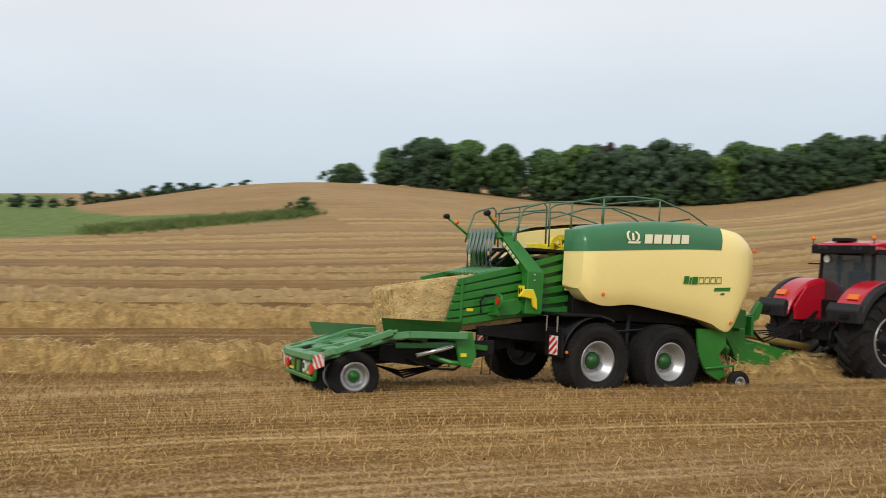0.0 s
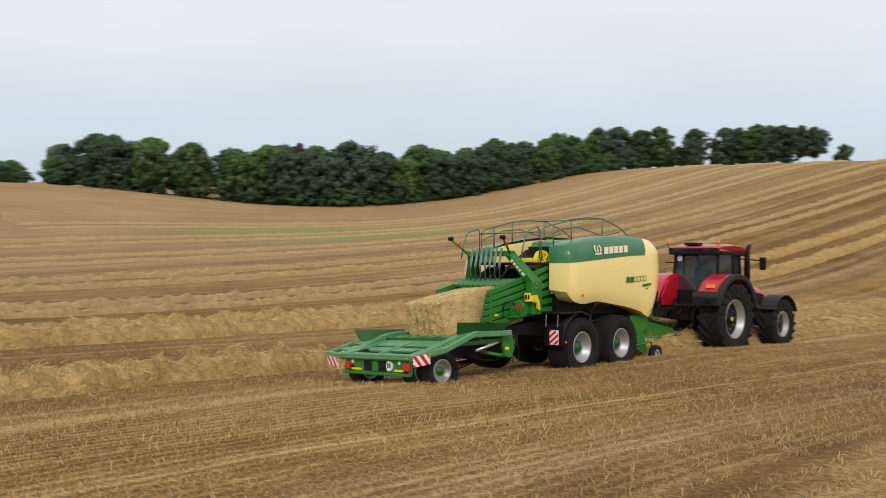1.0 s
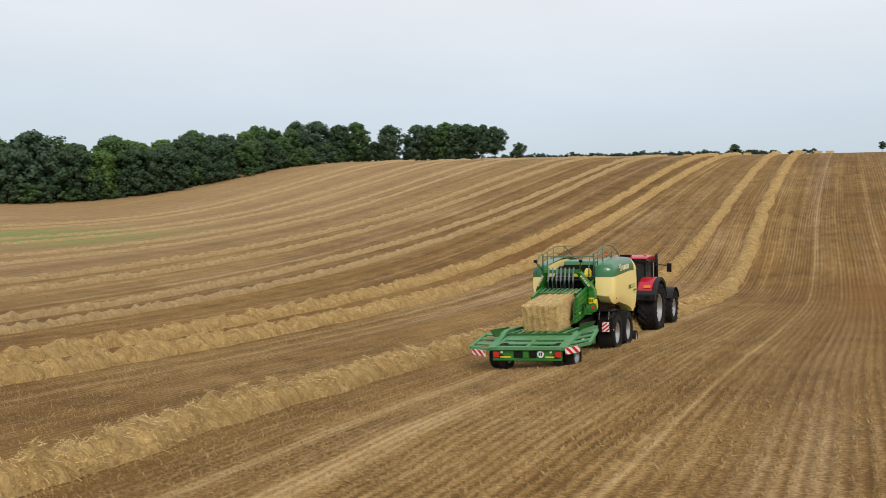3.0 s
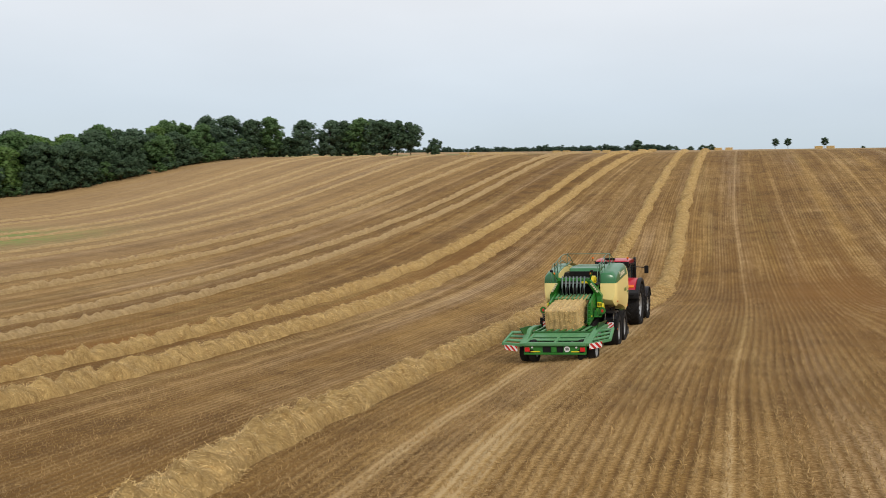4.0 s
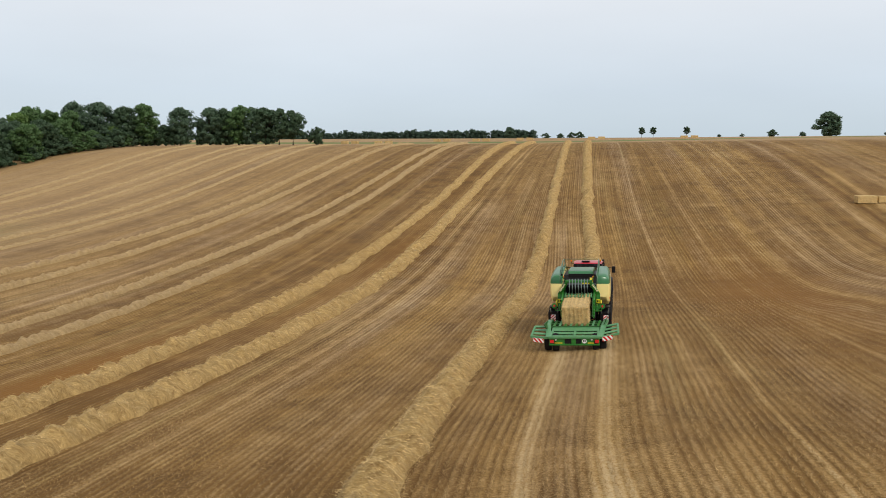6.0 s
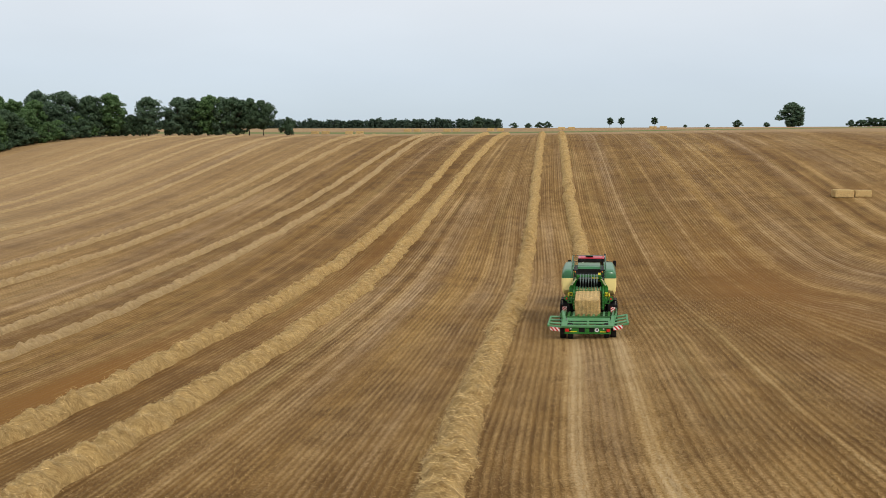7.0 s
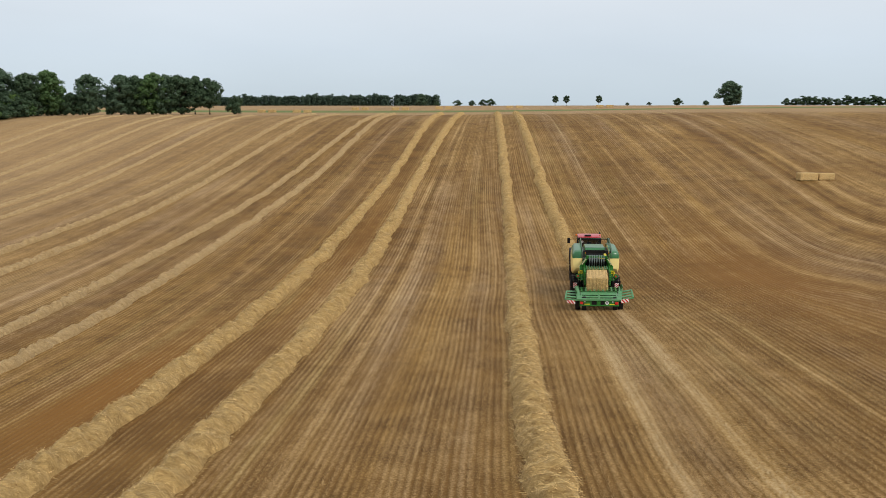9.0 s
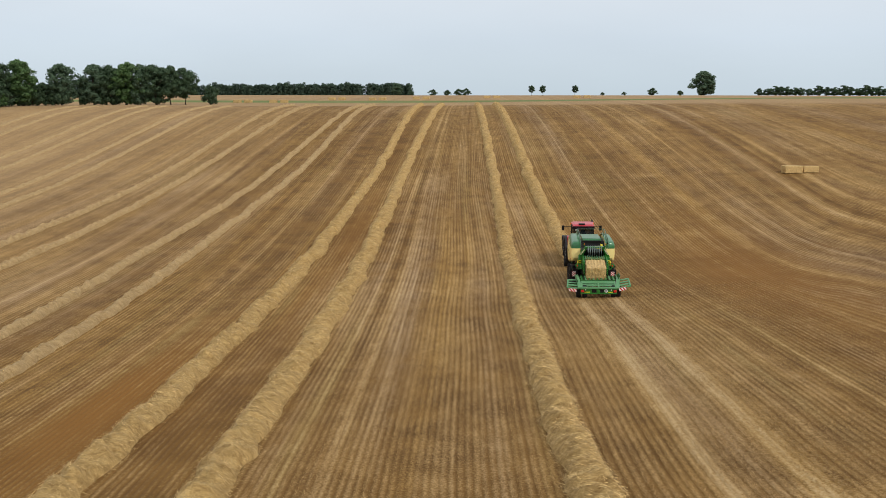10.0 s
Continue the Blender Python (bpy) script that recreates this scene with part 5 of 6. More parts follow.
        slab(bm, [(-4.75 + o, 0.62), (-4.75 + o, 0.86), (-3.9 + o, 0.93), (-2.75 + o, 1.0), (-2.75 + o, 0.78), (-3.4 + o, 0.6), (-4.1 + o, 0.54)], side * 0.82 - 0.03, side * 0.82 + 0.03)
        part("side_frame", bm, BLACK, col, "black lower side frame")
        bm = bmesh.new()
        beam(bm, (side * 0.9, -4.5 + o, 0.86), (side * 1.12, -3.5 + o, 0.9), 0.07, 0.09)
        beam(bm, (side * 1.12, -3.5 + o, 0.9), (side * 0.86, -2.9 + o, 0.86), 0.07, 0.09)
        part("swing_arm", bm, GREEN, col, "green swing arm under the deck")
        bm = bmesh.new()
        tube(bm, [(side * 0.9, -4.3 + o, 0.66), (side * 0.98, -3.9 + o, 0.52), (side * 0.95, -3.5 + o, 0.5), (side * 0.85, -3.1 + o, 0.72)], 0.022, 6)
        part("side_hose", bm, BLACK, col, "sagging black hose", smooth=True)
        bm = bmesh.new()
        tube(bm, [(side * 0.95, -3.0 + o, 0.78), (side * 0.95, -3.02 + o, 0.44), (side * 0.95, -2.86 + o, 0.44), (side * 0.95, -2.84 + o, 0.78)], 0.014, 6)
        part("foot_step", bm, BLACK, col, "small hanging wire step")
    bm = bmesh.new()
    box(bm, -0.55, 0.55, -4.35 + o, -3.75 + o, 0.56, 0.9)
    part("valve_block", bm, BLACK, col, "black hydraulic valve block")
    bm = bmesh.new()
    tube(bm, [(0.3, -4.9 + o, 0.55), (0.35, -3.9 + o, 0.65)], 0.05, 10)
    tube(bm, [(-0.3, -4.9 + o, 0.55), (-0.35, -3.9 + o, 0.65)], 0.05, 10)
    part("lift_ram", bm, STEEL, col, smooth=True)
    bm = bmesh.new()
    for k in range(4):
        tube(bm, [(0.1 + 0.12 * k, -4.6 + o, 0.5), (0.2 + 0.1 * k, -4.2 + o, 0.42 - 0.03 * k), (0.3 + 0.1 * k, -3.7 + o, 0.5), (0.2, -3.0 + o, 0.8)], 0.018, 6)
    part("hydraulic_hose", bm, BLACK, col, "hanging black hydraulic hoses", smooth=True)
    wheels = []
    for side in (1, -1):
        wheels.append((make_wheel(col, "castor_wheel", side * 1.20, 0, 0.385, 0.39, 0.29, 0.215, 34, 0.01, GREEN, side), 0.39))
        wheels.append((make_wheel(col, "castor_wheel", 0.9 if side > 0 else -0.84, -0.2, 0.385, 0.39, 0.25, 0.215, 34, 0.01, GREEN, side), 0.39))
    return col, wheels


def straw_bale(name, w, l, h, label, group="", blades=2600, seed=3):
    """A pressed bale about its bottom middle, long axis y, with twine grooves and loose ends."""
    bm = bmesh.new()
    bmesh.ops.create_cube(bm, size=1)
    bmesh.ops.subdivide_edges(bm, edges=list(bm.edges), cuts=23, use_grid_fill=True)
    for v in bm.verts:
        x, y, z = v.co.x * w, v.co.y * l, (v.co.z + 0.5) * h
        edge = sorted((0.5 - abs(v.co.x), 0.5 - abs(v.co.y), 0.5 - abs(v.co.z)))
        k = 0.03 * max(0, 1 - edge[1] / 0.08)
        bulge = 0.025 * math.cos(v.co.x * 2 * math.pi * 6) if abs(v.co.y) > 0.49 or abs(v.co.z) > 0.49 else 0
        n3 = noise.noise_vector((x * 5, y * 5, z * 5 + seed)) * 0.025 + noise.noise_vector((x * 14, y * 14, z * 14)) * 0.012
        d = Vector((v.co.x, v.co.y, v.co.z)).normalized()
        if abs(v.co.z + 0.5) < 1e-4:
            n3.z = 0
            d.z = 0
        v.co = Vector((x, y, z)) + d * (bulge - k) + n3
    ob = link(name, bm, BALE, smooth=True)
    tagged(ob, label, "straw bale", group=group)
    for k in range(6):
        x = -w / 2 + w * (k + 0.5) / 6
        b = bmesh.new()
        q = 0.012
        tube(b, [(x, -l / 2 - q, 0.04), (x, -l / 2 - q, h - 0.04), (x, -l / 2 + 0.06, h + q), (x, l / 2 - 0.06, h + q), (x, l / 2 + q, h - 0.04), (x, l / 2 + q, 0.04)], 0.007, 4)
        part("twine", b, TWINE, ob, "pale baler twine")
    if blades:
        r = np.random.default_rng(seed)
        p = r.uniform(-0.5, 0.5, (blades, 3))
        ax = r.integers(0, 3, blades)
        p[np.arange(blades), ax] = np.where(r.uniform(0, 1, blades) < 0.5, -0.51, 0.51)
        p = p[p[:, 2] > -0.49]
        p = p * (w, l, h) + (0, 0, h / 2)
        sv, sf = stalks(p, 0.10, 0.010, 0.5, seed)
        sv[:, 2] = np.maximum(sv[:, 2], 0.01)
        raw("loose_straw", sv, sf, BLADE, ob)
    return ob


# ---- the tractor ----
def build_tractor():
    """Built about the point on the ground below its rear axle."""
    tr = tagged(new("tractor"), "dusty red four-wheel-drive farm tractor with glazed cab pulling the baler", "tractor")
    bm = bmesh.new()
    slab(bm, [(-0.45, 0.75), (-0.5, 1.35), (0.3, 1.55), (1.3, 1.35), (3.4, 1.25), (3.9, 1.15), (3.9, 0.75), (2.9, 0.6), (1.0, 0.6), (0.2, 0.55)], -0.32, 0.32, 0.03)
    box(bm, -0.55, 0.55, -0.2, 0.2, 0.75, 1.2)
    part("transmission", bm, BLACK, tr, "black gearbox and chassis")
    bm = bmesh.new()
    xs = [(1.35, 2.12, 0.46, 1.35), (1.9, 2.10, 0.47, 1.30), (2.6, 2.02, 0.46, 1.25), (3.3, 1.88, 0.43, 1.2), (3.8, 1.72, 0.38, 1.2), (4.05, 1.5, 0.30, 1.2)]
    rings = []
    for y, zt, w, zb in xs:
        rings.append([bm.verts.new(k) for k in ((-w, y, zb), (-w, y, zt - 0.16), (-w * 0.75, y, zt - 0.03), (0, y, zt), (w * 0.75, y, zt - 0.03), (w, y, zt - 0.16), (w, y, zb))])
    for a, b in zip(rings[:-1], rings[1:]):
        for k in range(6):
            bm.faces.new((a[k], a[k + 1], b[k + 1], b[k]))
    bm.faces.new(rings[0]), bm.faces.new(rings[-1][::-1])
    bmesh.ops.recalc_face_normals(bm, faces=bm.faces)
    hood = part("bonnet", bm, RED, tr, "red sloping bonnet", smooth=True)
    for side in (1, -1):
        bm = bmesh.new()
        slab(bm, [(2.3, 1.35), (3.5, 1.3), (3.4, 1.65), (2.4, 1.78)], side * 0.462, side * 0.475, 0)
        part("side_grille", bm, BLACK, hood, "black side grille")
    # cab
    z1 = 2.90
    posts = {(-1): [((-0.74, -0.06, 1.5), (-0.70, 0.02, z1)), ((-0.86, 0.72, 1.3), (-0.82, 0.70, z1)), ((-0.70, 1.50, 1.35), (-0.70, 1.30, z1))]}
    for side in (-1, 1):
        for a, b in posts[-1]:
            bm = bmesh.new()
            beam(bm, (a[0] * -side, a[1], a[2]), (b[0] * -side, b[1], b[2]), 0.07, 0.07, (0, 1, 0))
            part("cab_post", bm, BLACK, tr, "black cab post")
        (a0, a1), (b0, b1), (c0, c1) = posts[-1]
        for p in ((a0, b0, b1, a1), (b0, c0, c1, b1)):
            bm = bmesh.new()
            bm.faces.new([bm.verts.new((k[0] * -side * 0.985, k[1], k[2])) for k in p])
            bmesh.ops.solidify(bm, geom=list(bm.faces), thickness=0.008)
            pane = part("side_window", bm, GLASS, tr, "tinted cab side window")
            pane.visible_shadow = False
    for name, y0, y1 in (("rear_window", -0.06, 0.02), ("windscreen", 1.50, 1.30)):
        bm = bmesh.new()
        bm.faces.new([bm.verts.new(k) for k in ((-0.70, y0, 1.5), (0.70, y0, 1.5), (0.66, y1, z1), (-0.66, y1, z1))])
        bmesh.ops.solidify(bm, geom=list(bm.faces), thickness=0.008)
        pane = part(name, bm, GLASS, tr, "large tinted cab pane")
        pane.visible_shadow = False
    bm = bmesh.new()
    box(bm, -0.82, 0.82, 0.0, 1.45, 1.25, 1.42)
    box(bm, -0.74, 0.74, -0.12, -0.02, 1.35, 1.78)
    part("cab_floor", bm, BLACK, tr)
    bm = bmesh.new()
    box(bm, -0.27, 0.27, 0.42, 0.92, 1.42, 1.9, 0.05)
    box(bm, -0.27, 0.27, 0.34, 0.48, 1.85, 2.46, 0.06)
    box(bm, -0.15, 0.15, 0.36, 0.46, 2.48, 2.66, 0.04)
    part("driver_seat", bm, SEATCLOTH, tr, "dark cab seat")
    bm = bmesh.new()
    box(bm, -0.3, 0.3, 1.15, 1.4, 1.42, 2.0, 0.05)
    tube(bm, [(0, 1.0, 2.1), (0, 1.2, 1.9)], 0.03, 8)
    part("dashboard", bm, SEATCLOTH, tr)
    bm = bmesh.new()
    ring = []
    for y, z, w in ((-0.12, 2.90, 0.72), (-0.20, 2.98, 0.80), (-0.12, 3.08, 0.78), (0.2, 3.15, 0.80), (0.75, 3.18, 0.84), (1.25, 3.14, 0.84), (1.55, 3.06, 0.80), (1.6, 2.96, 0.76), (1.45, 2.89, 0.72)):
        ring.append([bm.verts.new((x, y, z - (0.05 if abs(x) == w and 2.95 < z else 0))) for x in (-w, -w * 0.8, 0, w * 0.8, w)])
    for a, b in zip(ring[:-1], ring[1:]):
        for k in range(4):
            bm.faces.new((a[k], a[k + 1], b[k + 1], b[k]))
    for k in (0, 4):
        bm.faces.new([r[k] for r in ring])
    bm.faces.new([ring[0][k] for k in range(5)] + [ring[-1][k] for k in (4, 3, 2, 1, 0)])
    bmesh.ops.recalc_face_normals(bm, faces=bm.faces)
    roof = part("cab_roof", bm, RED, tr, "red cab roof with black edge")
    bm = bmesh.new()
    box(bm, -0.80, 0.80, -0.24, -0.05, 2.84, 3.03)
    box(bm, -0.35, 0.1, -0.1, 0.2, 3.12, 3.2)
    for side in (1, -1):
        box(bm, side * 0.80 - 0.03, side * 0.80 + 0.03, 0.0, 1.45, 2.84, 2.95)
    part("roof_trim", bm, BLACK, roof)
    for x in (-0.55, -0.40, 0.40, 0.55):
        bm = bmesh.new()
        box(bm, x - 0.06, x + 0.06, -0.25, -0.18, 2.92, 3.0)
        part("roof_work_lamp", bm, GREY, roof, "square roof work lamp")
    for x in (-0.95, 0.72):
        bm = bmesh.new()
        tube(bm, [(x * 0.8, 0.0, 3.03), (x, -0.02, 3.06), (x, -0.02, 3.16)], 0.014, 6)
        b2 = bmesh.new()
        tube(b2, [(x, -0.02, 3.15), (x, -0.02, 3.25)], 0.045, 10)
        arm = part("beacon_arm", bm, BLACK, roof)
        part("beacon", b2, ORANGE, arm, "orange rotating beacon", smooth=True)
    bm = bmesh.new()
    tube(bm, [(-0.72, 0.0, 2.6), (-1.0, -0.1, 2.6)], 0.02, 6)
    tube(bm, [(-0.72, 0.0, 2.2), (-0.98, -0.1, 2.2)], 0.03, 6)
    part("side_lamp_arm", bm, BLACK, tr)
    bm = bmesh.new()
    plate(bm, [(-0.52 + 0.085 * math.cos(a), 2.72 + 0.085 * math.sin(a)) for a in np.linspace(0, 2 * math.pi, 20, endpoint=False)], -0.05, -0.03, 0)
    part("speed_sign", bm, WHITE, tr, "round white sign on the rear window")
    # mudguards
    for side in (1, -1):
        bm = bmesh.new()
        angles = np.radians(np.linspace(14, 162, 18))
        out = [(1.24 * math.cos(a), 1.0 + 1.27 * math.sin(a)) for a in angles]
        inn = [(1.10 * math.cos(a), 1.0 + 1.12 * math.sin(a)) for a in angles[::-1]]
        slab(bm, out + inn, side * 0.60, side * 1.22, 0.05)
        guard = part("rear_mudguard", bm, RED, tr, "red rounded rear mudguard")
        bm = bmesh.new()
        out = [(1.25 * math.cos(a), 1.0 + 1.28 * math.sin(a)) for a in angles]
        inn = [(1.09 * math.cos(a), 1.0 + 1.11 * math.sin(a)) for a in angles[::-1]]
        slab(bm, out + inn, side * 1.222, side * 1.40, 0.03)
        part("mudguard_extension", bm, GREY, guard, "dark grey plastic mudguard edge")
        bm = bmesh.new()
        slab(bm, [(-1.22, 1.36), (-1.27, 1.62), (-1.16, 1.78), (-1.06, 1.70), (-1.10, 1.36)], side * 0.60, side * 1.405, 0.02)
        part("mudguard_skirt", bm, GREY, guard, "dark grey lower mudguard")
        bm = bmesh.new()
        slab(bm, [(0.95, 1.3), (-0.9, 1.3), (-0.95, 1.6), (-0.6, 2.05), (0, 2.22), (0.6, 2.05), (0.95, 1.6)], side * 0.56, side * 0.62, 0.01)
        part("inner_wing", bm, RED, guard)
        bm = bmesh.new()
        slab(bm, [(-0.96, 1.86), (-0.88, 1.97), (-0.83, 1.94), (-0.91, 1.83)], side * 0.86, side * 1.14, 0)
        part("tail_lamp", bm, ORANGE, guard, "orange and red tail lamp")
        bm = bmesh.new()
        slab(bm, [(-1.285, 1.46), (-1.285, 1.54), (-1.24, 1.53), (-1.24, 1.45)], side * 0.98, side * 1.2, 0)
        part("reflector", bm, BLACK, guard)
        bm = bmesh.new()
        angles = np.radians(np.linspace(25, 150, 12))
        out = [(3.22 + 0.90 * math.cos(a), 0.75 + 0.92 * math.sin(a)) for a in angles]
        inn = [(3.22 + 0.87 * math.cos(a), 0.75 + 0.89 * math.sin(a)) for a in angles[::-1]]
        slab(bm, out + inn, side * 0.80, side * 1.32, 0.008)
        part("front_mudguard", bm, GREY, tr, "dark grey front mudguard")
        bm = bmesh.new()
        tube(bm, [(side * 0.8, 1.2, 2.75), (side * 1.15, 1.35, 2.72), (side * 1.38, 1.38, 2.7)], 0.02, 8)
        arm = part("mirror_arm", bm, BLACK, tr)
        bm = bmesh.new()
        box(bm, side * 1.42 - 0.10, side * 1.42 + 0.10, 1.34, 1.42, 2.42, 2.80, 0.03)
        part("mirror", bm, BLACK, arm, "black tall wing mirror")
        bm = bmesh.new()
        box(bm, min(side * 0.5, side * 0.88), max(side * 0.5, side * 0.88), 0.75, 1.75, 0.55, 1.15, 0.06)
        part("fuel_tank", bm, BLACK, tr, "black tank with steps")
        bm = bmesh.new()
        for k in range(3):
            box(bm, side * 0.98 - 0.12, side * 0.98 + 0.12, 0.95, 1.35, 0.5 + 0.3 * k, 0.54 + 0.3 * k)
        part("cab_steps", bm, BLACK, tr)
        bm = bmesh.new()
        tube(bm, [(side * 0.42, -0.45, 0.95), (side * 0.44, -1.1, 0.72)], 0.045, 8)
        tube(bm, [(side * 0.42, -0.4, 1.5), (side * 0.44, -0.9, 1.1), (side * 0.44, -0.95, 0.78)], 0.04, 8)
        part("lift_arm", bm, BLACK, tr, "black rear lift arm", smooth=True)
    bm = bmesh.new()
    tube(bm, [(0.80, 1.62, 1.3), (0.80, 1.62, 2.95), (0.80, 1.66, 3.08), (0.80, 1.76, 3.16)], [0.11, 0.085, 0.07, 0.065], 14)
    part("exhaust_pipe", bm, BLACK, tr, "tall black exhaust stack", smooth=True)
    bm = bmesh.new()
    box(bm, -0.4, 0.4, -0.75, -0.5, 0.9, 1.35)
    for k in range(6):
        tube(bm, [(-0.3 + 0.12 * k, -0.7, 1.3 - 0.03 * (k % 2)), (-0.3 + 0.12 * k, -0.85, 1.28)], 0.03, 8)
    tube(bm, [(0, -0.5, 1.35), (0, -1.0, 1.05)], 0.045, 8)
    beam(bm, (0, -0.3, 0.5), (0, -1.25, 0.48), 0.14, 0.08)
    part("rear_linkage", bm, BLACK, tr, "black hitch and couplings")
    bm = bmesh.new()
    tube(bm, [(-1.0, 3.22, 0.75), (1.0, 3.22, 0.75)], 0.11, 12)
    part("front_axle", bm, BLACK, tr)
    wheels = []
    for side in (1, -1):
        wheels.append((make_wheel(tr, "rear_wheel", side * 0.99, 0, 0.97, 0.99, 0.74, 0.56, 20, 0.05, BLACK, side), 0.99))
        wheels.append((make_wheel(tr, "front_wheel", side * 1.0, 3.22, 0.74, 0.76, 0.54, 0.40, 18, 0.045, GREY, side), 0.76))
    bm = bmesh.new()
    for side in (1, -1):
        w = wheels[0 if side > 0 else 2][0]
        b = bmesh.new()
        lathe(b, [(side * 0.17, 0.07), (side * 0.2, 0.055), (side * 0.2, 0.001)], 14)
        part("hub_cap", b, YELLOW, w, "yellow hub cap")
    bm.free()
    return tr, wheels


BALER, BALER_WHEELS = build_baler()
COLLECTOR, COLLECTOR_WHEELS = build_collector()
TRACTOR, TRACTOR_WHEELS = build_tractor()
MOVING_BALE = straw_bale("straw_bale", 1.19, 2.3, 0.92, "freshly pressed straw bale leaving the baler", "straw bales", 3000)


def pickup_straw():
    """Straw being gathered in front of the pick-up, carried along by it."""
    r = np.random.default_rng(17)
    n = 2600
    p = np.stack([r.uniform(-0.95, 1.05, n), 2.45 + np.abs(r.normal(0, 0.28, n)), np.abs(r.normal(0, 0.26, n)) + 0.06], -1)
    v, f = stalks(p, 0.28, 0.014, 0.6, 18)
    v[:, 2] = np.maximum(v[:, 2], 0.01)
    ob = raw("gathered_straw", v, f, BLADE)
    return tagged(ob, "loose straw being swept up before the pick-up", "straw")


GATHERED = pickup_straw()


# ---- trees, woods and far things ----
def leaf_cards(centers, radii, per, size, seed):
    """Leaves as small bent cards in clumps."""
    r = np.random.default_rng(seed)
    c = np.repeat(np.asarray(centers, float), per, 0)
    k = np.repeat(np.asarray(radii, float), per)
    d = r.normal(0, 1, c.shape)
    d /= np.linalg.norm(d, axis=1)[:, None]
    p = c + d * (k * r.uniform(0.35, 1.08, len(k)))[:, None] * (1, 1, 0.8)
    n = d + r.normal(0, 0.55, d.shape)
    n /= np.linalg.norm(n, axis=1)[:, None]
    a = np.cross(n, r.normal(0, 1, n.shape))
    a /= np.linalg.norm(a, axis=1)[:, None]
    b = np.cross(n, a)
    s = (size * r.uniform(0.55, 1.35, len(k)))[:, None]
    a, b = a * s, b * s * 0.75
    v = np.stack([p - a * 0.6 - b, p + a - n * s * 0.1, p - a * 0.5 + b], 1).reshape(-1, 3)
    soft = np.repeat(d + 0.45 * n + (0, 0, 0.25), 3, 0)
    return v, np.arange(len(v)).reshape(-1, 3), soft / np.linalg.norm(soft, axis=1)[:, None]


def foliage(name, leaves, material, parent=None):
    """A mass of leaves whose normals follow the rounded clumps that they hang in."""
    v, f, soft = leaves
    ob = raw(name, v, f, material, parent, smooth=True)
    ob.data.normals_split_custom_set_from_vertices(soft.tolist())
    return ob


def make_tree(name, height, spread, bare, clumps, per, size, material, label, seed, category="tree", lean=0.0):
    """A tree at the origin: tapered trunk with limbs, crown of leaf clumps between bare and height."""
    r = np.random.default_rng(seed)
    ob = tagged(new(name), label, category)
    bm = bmesh.new()
    t = height
    tube(bm, [(0, 0, -0.5), (0.05 * spread, 0, 0.25 * t), (lean * 0.5, 0.05 * spread, 0.5 * t), (lean, 0, 0.85 * t)], [0.035 * t, 0.025 * t, 0.016 * t, 0.004 * t], 8)
    for k in range(7):
        a, z0 = r.uniform(0, 6.28), t * r.uniform(max(0.15, bare / t), 0.6)
        e = spread * r.uniform(0.45, 0.8)
        tube(bm, [(0, 0, z0), (0.5 * e * math.cos(a), 0.5 * e * math.sin(a), z0 + 0.1 * t), (e * math.cos(a), e * math.sin(a), z0 + 0.22 * t)], [0.012 * t, 0.008 * t, 0.002 * t], 5)
    part("trunk", bm, BARK, ob, "grey-brown trunk with limbs", smooth=True)
    cs, rs = [], []
    mid, half = (bare + height) / 2, (height - bare) / 2
    for k in range(clumps):
        z = r.uniform(-1, 1)
        a = r.uniform(0, 6.28)
        flat = math.sqrt(max(0.0, 1 - abs(z) ** 2.2))
        q = spread * flat * r.uniform(0.25, 0.95) * (1 + 0.25 * math.sin(3 * a + seed)) * (1 - 0.18 * z)
        cs.append((q * math.cos(a) + lean * (z + 1) / 2, q * math.sin(a), mid + half * 0.9 * z))
        rs.append(r.uniform(0.16, 0.36) * spread * (0.75 + 0.35 * flat) * 0.8)
    leaves = leaf_cards(cs, rs, per, size, seed)
    leaves[0][:, 2] = np.maximum(leaves[0][:, 2], 0.05)
    foliage("crown", leaves, material, ob)
    return ob


PLACED = set()


def plant(template, x, y, top, turn, stretch=1.0, height=10.0, group=""):
    """Sets the tree, or a copy of it, on the land so that it reaches the height top above the datum."""
    z = float(ground(x, y))
    s = max(0.15, (top - z) / height)
    m = Matrix.Translation((x, y, z)) @ Matrix.Rotation(turn, 4, "Z") @ Matrix.Diagonal((s * stretch, s * stretch, s, 1))
    if template not in PLACED:
        PLACED.add(template)
        template.matrix_basis = m
        ob = template
    else:
        keep = template.scale.copy()
        template.scale = (1, 1, 1)
        ob = copy_thing(template, m)
        template.scale = keep
    if group:
        tagged(ob, group=group)
    return ob


BROAD = [make_tree("broadleaf_tree", 10, 4.9, 0.2, 130, 100, 0.30, m, l, 10 + k) for k, (m, l) in enumerate((
    (LEAF, "leafy green broadleaf tree at the wood's edge"), (LEAF_L, "bright green broadleaf tree at the wood's edge"), (LEAF_D, "dark green broadleaf tree in the wood"), (LEAF_B, "broadleaf tree in the wood, tinted bluish green for haze")))]
TALL = [make_tree("tall_tree", 10, 3.9, 0.2, 150, 80, 0.24, m, "tall airy tree with gaps in its crown", 30 + k, lean=0.4 * k) for k, m in enumerate((LEAF_B, LEAF_D, LEAF))]
COPPER = make_tree("copper_beech", 10, 3.6, 1.5, 60, 110, 0.28, LEAF_P, "brownish red copper-leaved tree among green ones", 41)
SHRUB = [make_tree("shrub", 4, 2.7, 0.05, 40, 90, 0.20, m, "low dense shrub at the foot of the wood", 50 + k, "shrub") for k, m in enumerate((LEAF_D, LEAF_D, LEAF))]
